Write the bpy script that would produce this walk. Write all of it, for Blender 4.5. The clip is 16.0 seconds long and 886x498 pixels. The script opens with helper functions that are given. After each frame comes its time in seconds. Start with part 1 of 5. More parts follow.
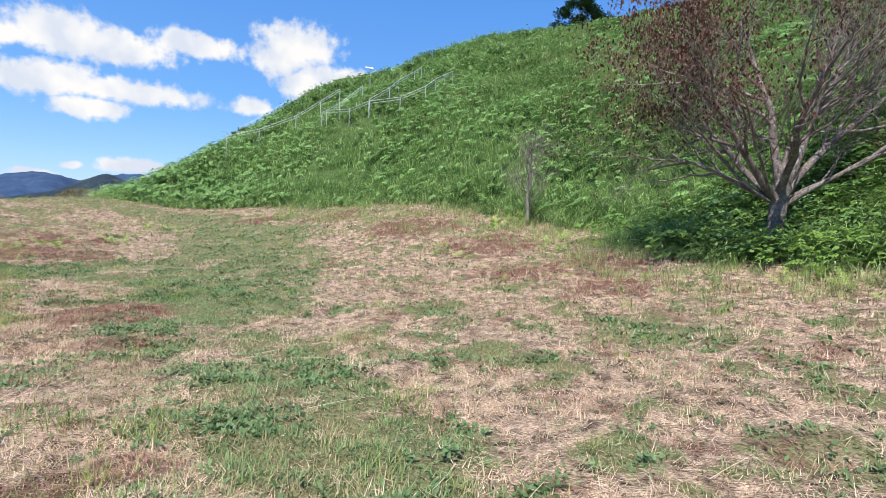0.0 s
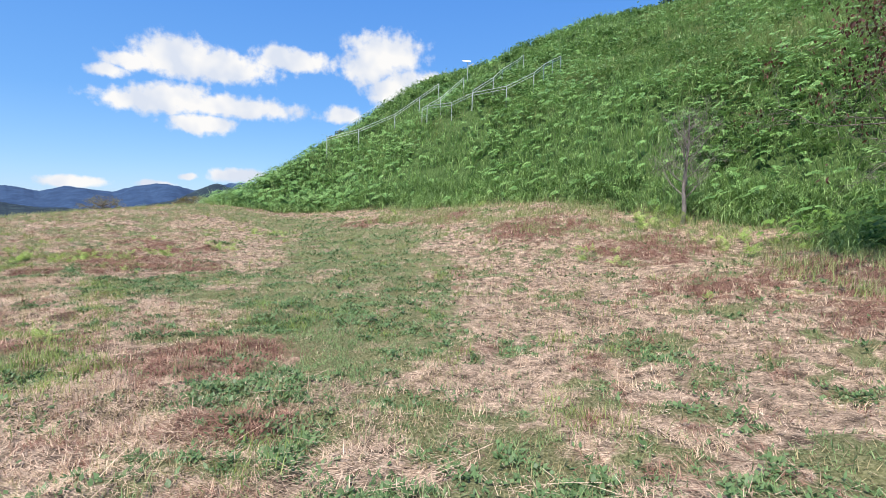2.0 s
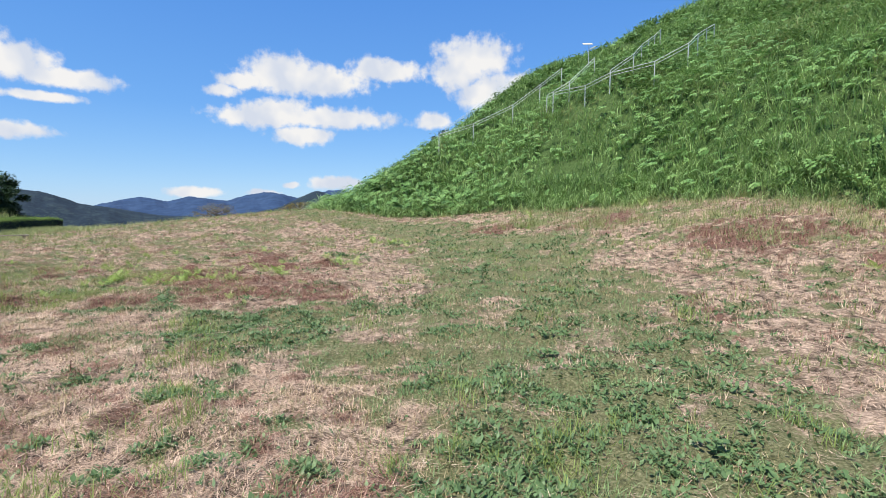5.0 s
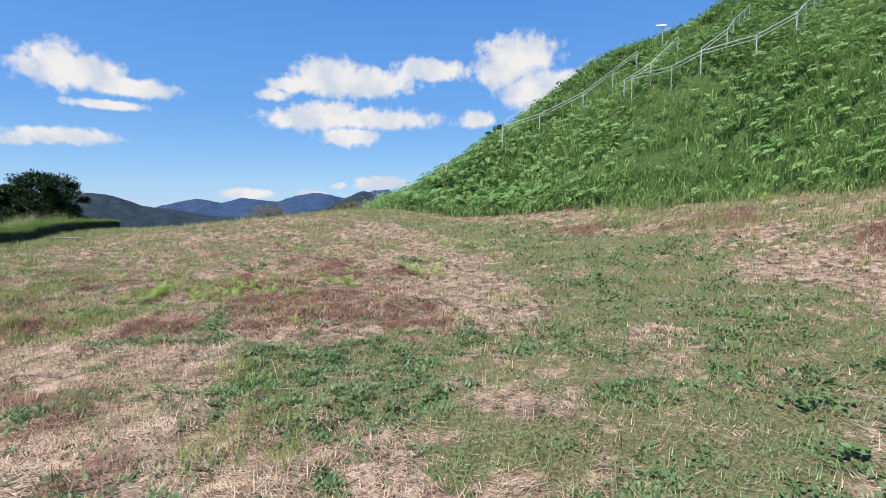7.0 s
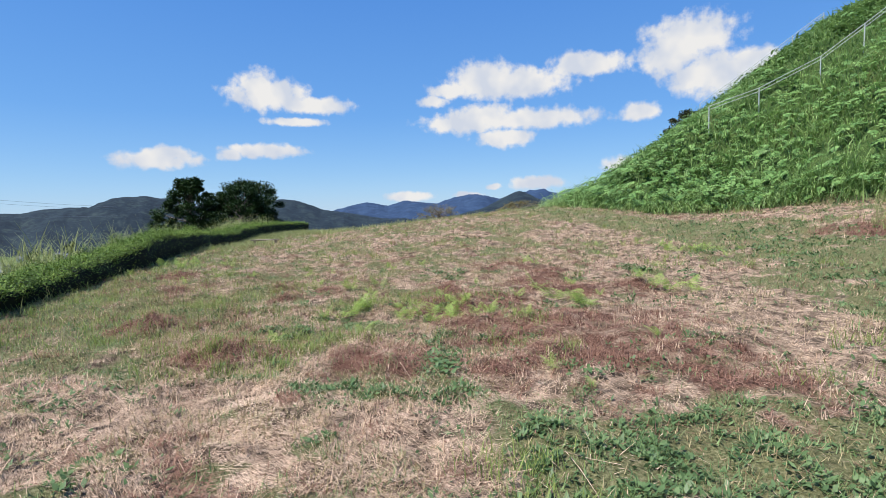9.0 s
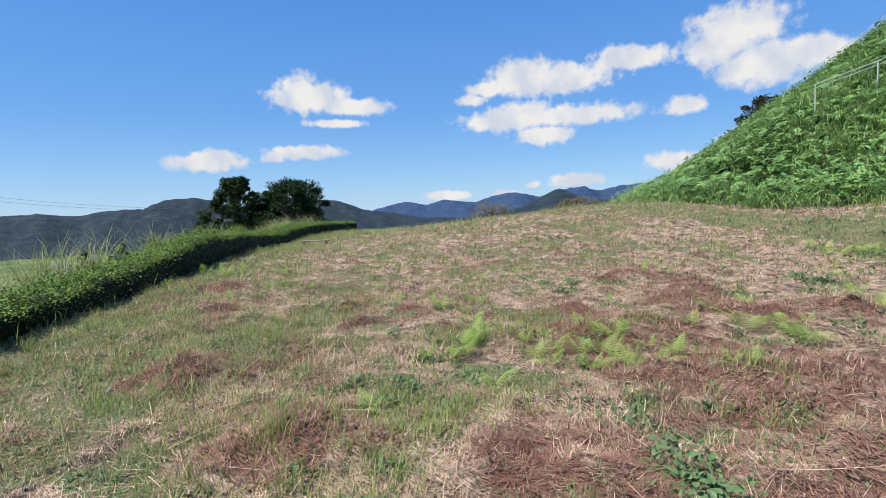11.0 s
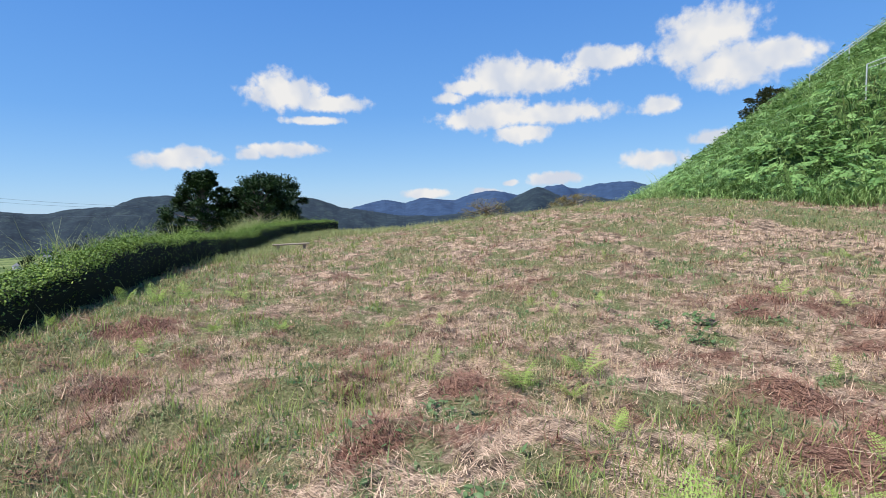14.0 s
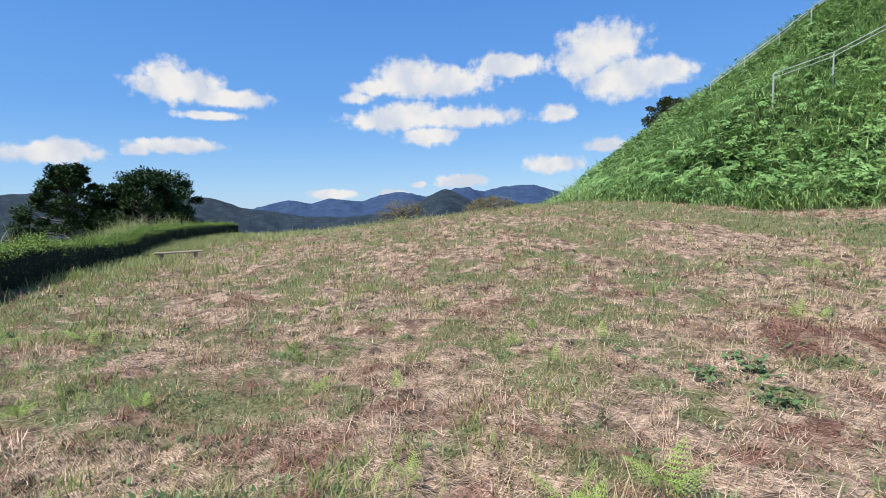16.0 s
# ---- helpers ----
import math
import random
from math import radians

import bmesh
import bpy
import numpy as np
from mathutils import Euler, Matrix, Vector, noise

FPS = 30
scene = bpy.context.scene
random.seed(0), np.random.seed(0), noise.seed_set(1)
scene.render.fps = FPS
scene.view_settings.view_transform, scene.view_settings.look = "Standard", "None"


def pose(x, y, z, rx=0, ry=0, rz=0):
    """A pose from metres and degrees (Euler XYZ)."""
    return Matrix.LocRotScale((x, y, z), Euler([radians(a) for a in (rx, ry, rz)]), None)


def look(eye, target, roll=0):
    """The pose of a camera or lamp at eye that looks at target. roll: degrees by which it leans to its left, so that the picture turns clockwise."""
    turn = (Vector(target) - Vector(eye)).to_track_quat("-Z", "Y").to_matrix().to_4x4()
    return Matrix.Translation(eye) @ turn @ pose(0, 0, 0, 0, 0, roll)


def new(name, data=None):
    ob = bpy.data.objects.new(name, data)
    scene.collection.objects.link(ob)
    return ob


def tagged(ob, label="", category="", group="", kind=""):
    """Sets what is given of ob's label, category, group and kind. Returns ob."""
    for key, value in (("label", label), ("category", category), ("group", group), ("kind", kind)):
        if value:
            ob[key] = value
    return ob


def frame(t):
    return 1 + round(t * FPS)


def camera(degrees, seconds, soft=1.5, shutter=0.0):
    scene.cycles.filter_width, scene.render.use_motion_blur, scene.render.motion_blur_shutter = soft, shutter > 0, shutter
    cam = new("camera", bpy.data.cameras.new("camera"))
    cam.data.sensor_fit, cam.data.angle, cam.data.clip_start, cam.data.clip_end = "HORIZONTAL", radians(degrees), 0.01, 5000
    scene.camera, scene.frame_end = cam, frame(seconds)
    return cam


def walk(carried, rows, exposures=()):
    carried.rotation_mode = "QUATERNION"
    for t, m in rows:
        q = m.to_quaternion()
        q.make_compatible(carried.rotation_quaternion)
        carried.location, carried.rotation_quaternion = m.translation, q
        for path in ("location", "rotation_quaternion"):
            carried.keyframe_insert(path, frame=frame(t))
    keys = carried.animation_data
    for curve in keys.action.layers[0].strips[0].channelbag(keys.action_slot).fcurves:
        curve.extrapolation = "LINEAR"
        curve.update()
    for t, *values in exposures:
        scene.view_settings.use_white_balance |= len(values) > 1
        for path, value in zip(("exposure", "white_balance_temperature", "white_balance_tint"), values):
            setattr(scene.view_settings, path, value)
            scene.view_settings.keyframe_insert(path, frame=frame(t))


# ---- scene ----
cam = camera(81.5, 16.0, soft=0.55)
METRES, EYE, TILT, LEAN, TURN = 20.3, 1.5, 0.0, 0.0, 0.0
ROWS = [
    (0.0, 0.0, 0.0, 0.0, 0.22, -4.49, -2.77),
    (0.5, -0.0188, 0.0309, -0.0017, 4.99, -4.63, -2.22),
    (1.0, -0.0374, 0.0629, -0.0038, 6.91, -4.75, -1.95),
    (1.5, -0.0601, 0.0963, -0.005, 8.48, -4.78, -1.76),
    (2.0, -0.0775, 0.1265, -0.0063, 9.68, -4.78, -1.37),
    (2.5, -0.0982, 0.156, -0.0066, 9.81, -4.68, -1.38),
    (3.0, -0.1214, 0.1804, -0.0074, 10.0, -4.65, -1.28),
    (3.5, -0.1463, 0.2073, -0.0079, 12.78, -4.68, -1.07),
    (4.0, -0.171, 0.2351, -0.0096, 16.7, -4.74, -0.52),
    (4.5, -0.1943, 0.2655, -0.0101, 18.55, -4.65, -0.35),
    (7.0, -0.306, 0.3786, -0.0128, 24.52, -4.71, 0.23),
    (7.5, -0.3303, 0.3957, -0.0133, 26.61, -4.67, 0.34),
    (8.0, -0.3604, 0.414, -0.0141, 29.34, -4.6, 0.28),
    (8.5, -0.3889, 0.4242, -0.0146, 36.51, -4.49, 0.79),
    (9.0, -0.4161, 0.4373, -0.0154, 41.6, -4.48, 1.31),
    (9.5, -0.4461, 0.449, -0.0166, 44.99, -4.41, 1.57),
    (10.0, -0.475, 0.4604, -0.0186, 46.06, -4.43, 1.73),
    (12.5, -0.6024, 0.5256, -0.0167, 44.68, -4.72, 2.05),
    (13.0, -0.6251, 0.5432, -0.0166, 43.94, -4.68, 1.9),
    (13.5, -0.6506, 0.5557, -0.0163, 43.58, -4.65, 1.87),
    (14.0, -0.6729, 0.569, -0.0184, 43.49, -4.78, 1.79),
    (14.5, -0.6934, 0.5806, -0.0171, 43.78, -4.6, 1.71),
    (15.0, -0.714, 0.5879, -0.0152, 42.47, -4.61, 1.72),
    (15.5, -0.7316, 0.602, -0.02, 38.37, -5.01, 1.73),
    (16.0, -0.7473, 0.6223, -0.0173, 33.36, -4.9, 1.39),
]
walk(cam, [(t, pose(0, 0, EYE, TILT, LEAN, TURN) @ pose(METRES * x, METRES * y, METRES * z, 90 + pitch, roll, yaw)) for t, x, y, z, yaw, pitch, roll in ROWS], [(0.0, 0.74), (5.0, 0.60), (9.0, 0.51), (16.0, 0.53)])

# ---- world, sun ----
SUN_AZ, SUN_EL = radians(-160.0), radians(58.0)
world = bpy.data.worlds.new("world")
scene.world = world
world.use_nodes = True
wn = world.node_tree
for n in list(wn.nodes):
    wn.nodes.remove(n)


def node(tree, kind, **kw):
    n = tree.nodes.new(kind)
    for k, v in kw.items():
        if k.startswith("i_"):
            n.inputs[int(k[2:])].default_value = v
        else:
            setattr(n, k, v)
    return n


def maths(tree, op, a, b=0.0, clamp=False):
    n = tree.nodes.new("ShaderNodeMath")
    n.operation, n.use_clamp = op, clamp
    for i, v in enumerate((a, b)):
        if isinstance(v, (int, float)):
            n.inputs[i].default_value = v
        else:
            tree.links.new(v, n.inputs[i])
    return n.outputs[0]


SKY_STRENGTH = 0.095
CLOUD_LIGHT = 6.3
sky = node(wn, "ShaderNodeTexSky", sky_type="NISHITA", sun_disc=False)
sky.sun_elevation, sky.sun_rotation, sky.altitude = SUN_EL, SUN_AZ, 300
sky.air_density, sky.dust_density, sky.ozone_density = 1.0, 0.1, 5.0
coord = node(wn, "ShaderNodeTexCoord")
split = node(wn, "ShaderNodeSeparateXYZ")
wn.links.new(coord.outputs["Generated"], split.inputs[0])
azim = maths(wn, "MULTIPLY", maths(wn, "ARCTAN2", split.outputs[0], split.outputs[1]), 57.2958)
elev = maths(wn, "MULTIPLY", maths(wn, "ARCSINE", split.outputs[2]), 57.2958)
flat = node(wn, "ShaderNodeCombineXYZ")
wn.links.new(azim, flat.inputs[0])
wn.links.new(elev, flat.inputs[1])
# puffs push the edges of the clouds about
puff = node(wn, "ShaderNodeTexNoise", noise_dimensions="2D")
puff.inputs["Scale"].default_value, puff.inputs["Detail"].default_value, puff.inputs["Roughness"].default_value = 0.85, 5.0, 0.52
wn.links.new(flat.outputs[0], puff.inputs["Vector"])
# cumulus lobes: azimuth, elevation, half width, half height in degrees
CLOUDS = [(-34.5, 12.9, 7.2, 1.5), (-36.6, 13.6, 3.8, 2.0), (-32.6, 13.2, 3.4, 1.7), (-40.4, 12.6, 2.4, 0.9), (-25.9, 14.4, 4.2, 1.2), (-27.4, 14.7, 2.0, 1.3),
          (-38.8, 9.2, 5.0, 1.2), (-37.0, 9.9, 3.8, 1.3), (-32.0, 9.4, 7.6, 1.2), (-34.7, 7.5, 3.1, 1.1), (-42.4, 11.5, 1.5, 0.7),
          (-16.4, 15.7, 4.4, 2.3), (-18.0, 14.2, 3.0, 2.0), (-14.2, 12.2, 4.4, 2.2), (-10.8, 12.6, 3.4, 1.6), (-20.7, 9.4, 1.9, 1.0),
          (-59.7, 12.1, 4.2, 1.8), (-60.6, 12.6, 2.2, 1.9), (-55.3, 11.1, 4.0, 1.0), (-57.2, 9.4, 3.2, 0.5), (-70.4, 5.3, 4.2, 0.9), (-69.4, 5.9, 2.4, 0.9),
          (-60.5, 6.4, 4.2, 0.8), (-63.7, 6.0, 1.3, 0.7)]
LOW_CLOUDS = [(-31.4, 2.6, 3.0, 0.8), (-45.3, 1.4, 2.6, 0.6), (-38.7, 1.4, 1.7, 0.5), (-35.9, 2.3, 0.8, 0.4), (-21.4, 4.1, 3.2, 1.0), (-15.8, 5.9, 2.2, 0.8)]
mask = None
for a, e, w, h in CLOUDS + LOW_CLOUDS:
    off = node(wn, "ShaderNodeVectorMath", operation="SUBTRACT")
    wn.links.new(flat.outputs[0], off.inputs[0])
    off.inputs[1].default_value = (a, e, 0)
    mul = node(wn, "ShaderNodeVectorMath", operation="MULTIPLY")
    wn.links.new(off.outputs[0], mul.inputs[0])
    mul.inputs[1].default_value = (1 / (1.12 * w), 1 / (1.05 * h), 0)
    size = node(wn, "ShaderNodeVectorMath", operation="LENGTH")
    wn.links.new(mul.outputs[0], size.inputs[0])
    one = maths(wn, "SUBTRACT", 1.0, size.outputs["Value"])
    mask = one if mask is None else maths(wn, "MAXIMUM", mask, one)
rough_edge = maths(wn, "MULTIPLY", maths(wn, "SUBTRACT", puff.outputs[0], 0.5), 0.95)
body = maths(wn, "ADD", mask, rough_edge)
fade = node(wn, "ShaderNodeMapRange", interpolation_type="SMOOTHSTEP")
fade.inputs[1].default_value, fade.inputs[2].default_value = -0.10, 0.46
wn.links.new(body, fade.inputs[0])
shade = node(wn, "ShaderNodeValToRGB")
shade.color_ramp.elements[0].color, shade.color_ramp.elements[1].color = (0.74, 0.80, 0.92, 1), (1, 0.99, 0.98, 1)
shade.color_ramp.elements[0].position, shade.color_ramp.elements[1].position = 0.33, 0.62
soft_n = node(wn, "ShaderNodeTexNoise", noise_dimensions="2D")
soft_n.inputs["Scale"].default_value, soft_n.inputs["Detail"].default_value = 0.28, 2.5
wn.links.new(flat.outputs[0], soft_n.inputs["Vector"])
wn.links.new(soft_n.outputs[0], shade.inputs[0])
lit = node(wn, "ShaderNodeVectorMath", operation="SCALE")
wn.links.new(shade.outputs[0], lit.inputs[0])
lit.inputs["Scale"].default_value = CLOUD_LIGHT
mixer = node(wn, "ShaderNodeMix", data_type="RGBA")
wn.links.new(fade.outputs[0], mixer.inputs[0])
deep = node(wn, "ShaderNodeHueSaturation")
deep.inputs["Saturation"].default_value, deep.inputs["Value"].default_value = 1.25, 1.15
wn.links.new(sky.outputs[0], deep.inputs["Color"])
rise = node(wn, "ShaderNodeMapRange")
rise.inputs[1].default_value, rise.inputs[2].default_value = 0.0, 40.0
wn.links.new(elev, rise.inputs[0])
clear = node(wn, "ShaderNodeValToRGB")
ce = clear.color_ramp.elements
ce.new(0.25)
ce.new(0.6)
for el, (at, c) in zip(ce, ((0.0, (2.35, 4.15, 6.5)), (0.25, (1.22, 2.9, 6.2)), (0.6, (0.72, 2.12, 5.75)), (1.0, (0.55, 1.75, 5.0)))):
    el.position, el.color = at, (*[v / 8 for v in c], 1)
wn.links.new(rise.outputs[0], clear.inputs[0])
clear8 = node(wn, "ShaderNodeVectorMath", operation="SCALE")
clear8.inputs["Scale"].default_value = 8.0
wn.links.new(clear.outputs[0], clear8.inputs[0])
haze = node(wn, "ShaderNodeMix", data_type="RGBA")
haze.inputs[0].default_value = 0.75
wn.links.new(deep.outputs[0], haze.inputs[6])
wn.links.new(clear8.outputs[0], haze.inputs[7])
wn.links.new(haze.outputs[2], mixer.inputs[6])
wn.links.new(lit.outputs[0], mixer.inputs[7])
back = node(wn, "ShaderNodeBackground")
back.inputs[1].default_value = SKY_STRENGTH
wn.links.new(mixer.outputs[2], back.inputs[0])
wout = node(wn, "ShaderNodeOutputWorld")
wn.links.new(back.outputs[0], wout.inputs[0])

sun = new("sun", bpy.data.lights.new("sun", "SUN"))
sun.data.energy, sun.data.angle, sun.data.color = 4.8, radians(0.53), (1.0, 0.95, 0.88)
toward = Vector((math.sin(SUN_AZ) * math.cos(SUN_EL), math.cos(SUN_AZ) * math.cos(SUN_EL), math.sin(SUN_EL)))
sun.matrix_world = look(toward * 100, (0, 0, 0))

# ---- materials ----
def material(name, stops, rough=0.8, scale=1.0, through_light=0.0, island=0.6, bump=0.0, metal=0.0, detail=6.0, fine=30.0):
    """Colours from a ramp, led by noise at two scales and by the random value of each island or object."""
    m = bpy.data.materials.new(name)
    m.use_nodes = True
    t = m.node_tree
    bsdf = t.nodes["Principled BSDF"]
    bsdf.inputs["Roughness"].default_value, bsdf.inputs["Metallic"].default_value = rough, metal
    bsdf.inputs["Specular IOR Level"].default_value = 0.25
    tc = node(t, "ShaderNodeTexCoord")
    big = node(t, "ShaderNodeTexNoise")
    big.inputs["Scale"].default_value, big.inputs["Detail"].default_value = scale, detail
    small = node(t, "ShaderNodeTexNoise")
    small.inputs["Scale"].default_value, small.inputs["Detail"].default_value = scale * fine, 3.0
    middle = node(t, "ShaderNodeTexNoise")
    middle.inputs["Scale"].default_value, middle.inputs["Detail"].default_value, middle.inputs["Roughness"].default_value = scale * 4.5, 4.0, 0.6
    for n in (big, middle, small):
        t.links.new(tc.outputs["Object"], n.inputs["Vector"])
    geo = node(t, "ShaderNodeNewGeometry")
    info = node(t, "ShaderNodeObjectInfo")
    rnd = maths(t, "ADD", maths(t, "MULTIPLY", geo.outputs["Random Per Island"], 0.8), maths(t, "MULTIPLY", info.outputs["Random"], 0.2))
    grain = maths(t, "ADD", maths(t, "MULTIPLY", big.outputs[0], 0.4), maths(t, "MULTIPLY", small.outputs[0], 0.2))
    grain = maths(t, "ADD", grain, maths(t, "MULTIPLY", middle.outputs[0], 0.4))
    grain = maths(t, "ADD", maths(t, "MULTIPLY", maths(t, "SUBTRACT", grain, 0.5), 2.9), 0.5)
    f = maths(t, "ADD", maths(t, "MULTIPLY", grain, 1 - island), maths(t, "MULTIPLY", rnd, island), clamp=True)
    ramp = node(t, "ShaderNodeValToRGB")
    els = ramp.color_ramp.elements
    while len(els) < len(stops):
        els.new(0.5)
    for i, c in enumerate(stops):
        els[i].position = i / (len(stops) - 1)
        els[i].color = (*c, 1)
    t.links.new(f, ramp.inputs[0])
    t.links.new(ramp.outputs[0], bsdf.inputs["Base Color"])
    if bump:
        b = node(t, "ShaderNodeBump")
        b.inputs["Strength"].default_value, b.inputs["Distance"].default_value = bump, 0.02
        t.links.new(small.outputs[0], b.inputs["Height"])
        t.links.new(b.outputs[0], bsdf.inputs["Normal"])
    if through_light:
        tr = node(t, "ShaderNodeBsdfTranslucent")
        t.links.new(ramp.outputs[0], tr.inputs[0])
        mx = node(t, "ShaderNodeMixShader")
        mx.inputs[0].default_value = through_light
        t.links.new(bsdf.outputs[0], mx.inputs[1])
        t.links.new(tr.outputs[0], mx.inputs[2])
        t.links.new(mx.outputs[0], t.nodes["Material Output"].inputs[0])
    return m


M_STRAW = material("straw", [(0.09, 0.06, 0.04), (0.45, 0.32, 0.225), (0.77, 0.58, 0.42), (0.94, 0.80, 0.64)], 0.75, 2.0, 0.15, 0.3)
# darkest stops of dead fern and tall grass paint in shadow gaps
M_RUST = material("dead_fern", [(0.03, 0.015, 0.011), (0.17, 0.080, 0.055), (0.36, 0.205, 0.145), (0.55, 0.38, 0.28)], 0.8, 2.2, 0.1, 0.45)
M_TURF = material("turf_blades", [(0.022, 0.050, 0.016), (0.115, 0.185, 0.07), (0.24, 0.34, 0.135), (0.42, 0.50, 0.25)], 0.5, 1.4, 0.25, 0.5)
M_TALL = material("tall_grass", [(0.015, 0.036, 0.011), (0.135, 0.24, 0.072), (0.36, 0.51, 0.18), (0.62, 0.75, 0.38)], 0.38, 0.45, 0.26, 0.5)
M_SEED = material("pale_grass", [(0.17, 0.21, 0.08), (0.31, 0.35, 0.14), (0.45, 0.46, 0.23)], 0.6, 0.3, 0.3, 0.6)
M_BRACKEN = material("bracken", [(0.025, 0.06, 0.015), (0.14, 0.27, 0.075), (0.35, 0.53, 0.18)], 0.45, 0.6, 0.3, 0.6)
M_FERN = material("young_fern", [(0.22, 0.34, 0.08), (0.35, 0.48, 0.12), (0.50, 0.60, 0.20)], 0.5, 2.0, 0.4, 0.5)
M_WEED = material("weed_leaf", [(0.05, 0.095, 0.036), (0.13, 0.215, 0.085), (0.28, 0.38, 0.17)], 0.45, 1.2, 0.3, 0.5)
M_HEDGE = material("hedge_leaf", [(0.018, 0.042, 0.010), (0.14, 0.23, 0.040), (0.44, 0.55, 0.12)], 0.65, 0.9, 0.08, 0.5)
# near-black body: the deep shade of the hedge's face, put into colour
M_HEDGE_SHADE = material("hedge_shade_core", [(0.006, 0.009, 0.004), (0.014, 0.02, 0.008)], 0.9, 3.0)
M_CONIFER = material("conifer_needles", [(0.012, 0.03, 0.010), (0.025, 0.055, 0.016), (0.05, 0.09, 0.028)], 0.6, 0.4, 0.1, 0.55)
# the palest stop holds lichen grey and painted-in sunlit highlights
M_BARK = material("bark", [(0.05, 0.038, 0.034), (0.19, 0.155, 0.14), (0.50, 0.45, 0.41)], 0.9, 5.0, 0, 0.1, 0.9)
M_GREYBARK = material("grey_bark", [(0.12, 0.10, 0.09), (0.22, 0.19, 0.17), (0.32, 0.28, 0.25)], 0.9, 6.0, 0, 0.2, 0.6)
M_DEADLEAF = material("dead_leaf", [(0.03, 0.014, 0.012), (0.08, 0.034, 0.028), (0.15, 0.065, 0.048), (0.12, 0.085, 0.05)], 0.7, 1.0, 0.2, 0.7)
M_SHRUB = material("autumn_shrub", [(0.09, 0.075, 0.035), (0.22, 0.18, 0.07), (0.36, 0.29, 0.10)], 0.7, 1.0, 0.2, 0.65)
M_STEEL = material("galvanised_steel", [(0.40, 0.43, 0.43), (0.60, 0.62, 0.62)], 0.5, 8.0, 0, 0.2, 0.1, 0.25)
M_PLANK = material("weathered_plank", [(0.12, 0.095, 0.07), (0.25, 0.21, 0.16), (0.36, 0.31, 0.24)], 0.85, 3.0, 0, 0.3, 0.5)
# dark green pulled towards blue: haze over the valley put into the colour
M_HAZY_FOREST = material("hazy_forest_slope", [(0.003, 0.007, 0.012), (0.011, 0.022, 0.032), (0.046, 0.066, 0.060)], 0.95, 0.03, 0, 0.0, 0, 0, 10.0, 8.0)
# distance haze is mixed into this forest's base colour as blue
M_HAZY_FARFOREST = material("hazy_far_forest", [(0.012, 0.027, 0.062), (0.024, 0.050, 0.105), (0.042, 0.078, 0.14)], 0.95, 0.012, 0, 0.0, 0, 0, 8.0, 3.0)
M_WALL = material("house_wall", [(0.45, 0.44, 0.42), (0.65, 0.64, 0.60)], 0.8, 0.2)
M_ROOF = material("house_roof", [(0.10, 0.11, 0.13), (0.22, 0.22, 0.24)], 0.6, 0.3)
M_CABLE = material("cable", [(0.10, 0.12, 0.15), (0.14, 0.16, 0.2)], 0.6)


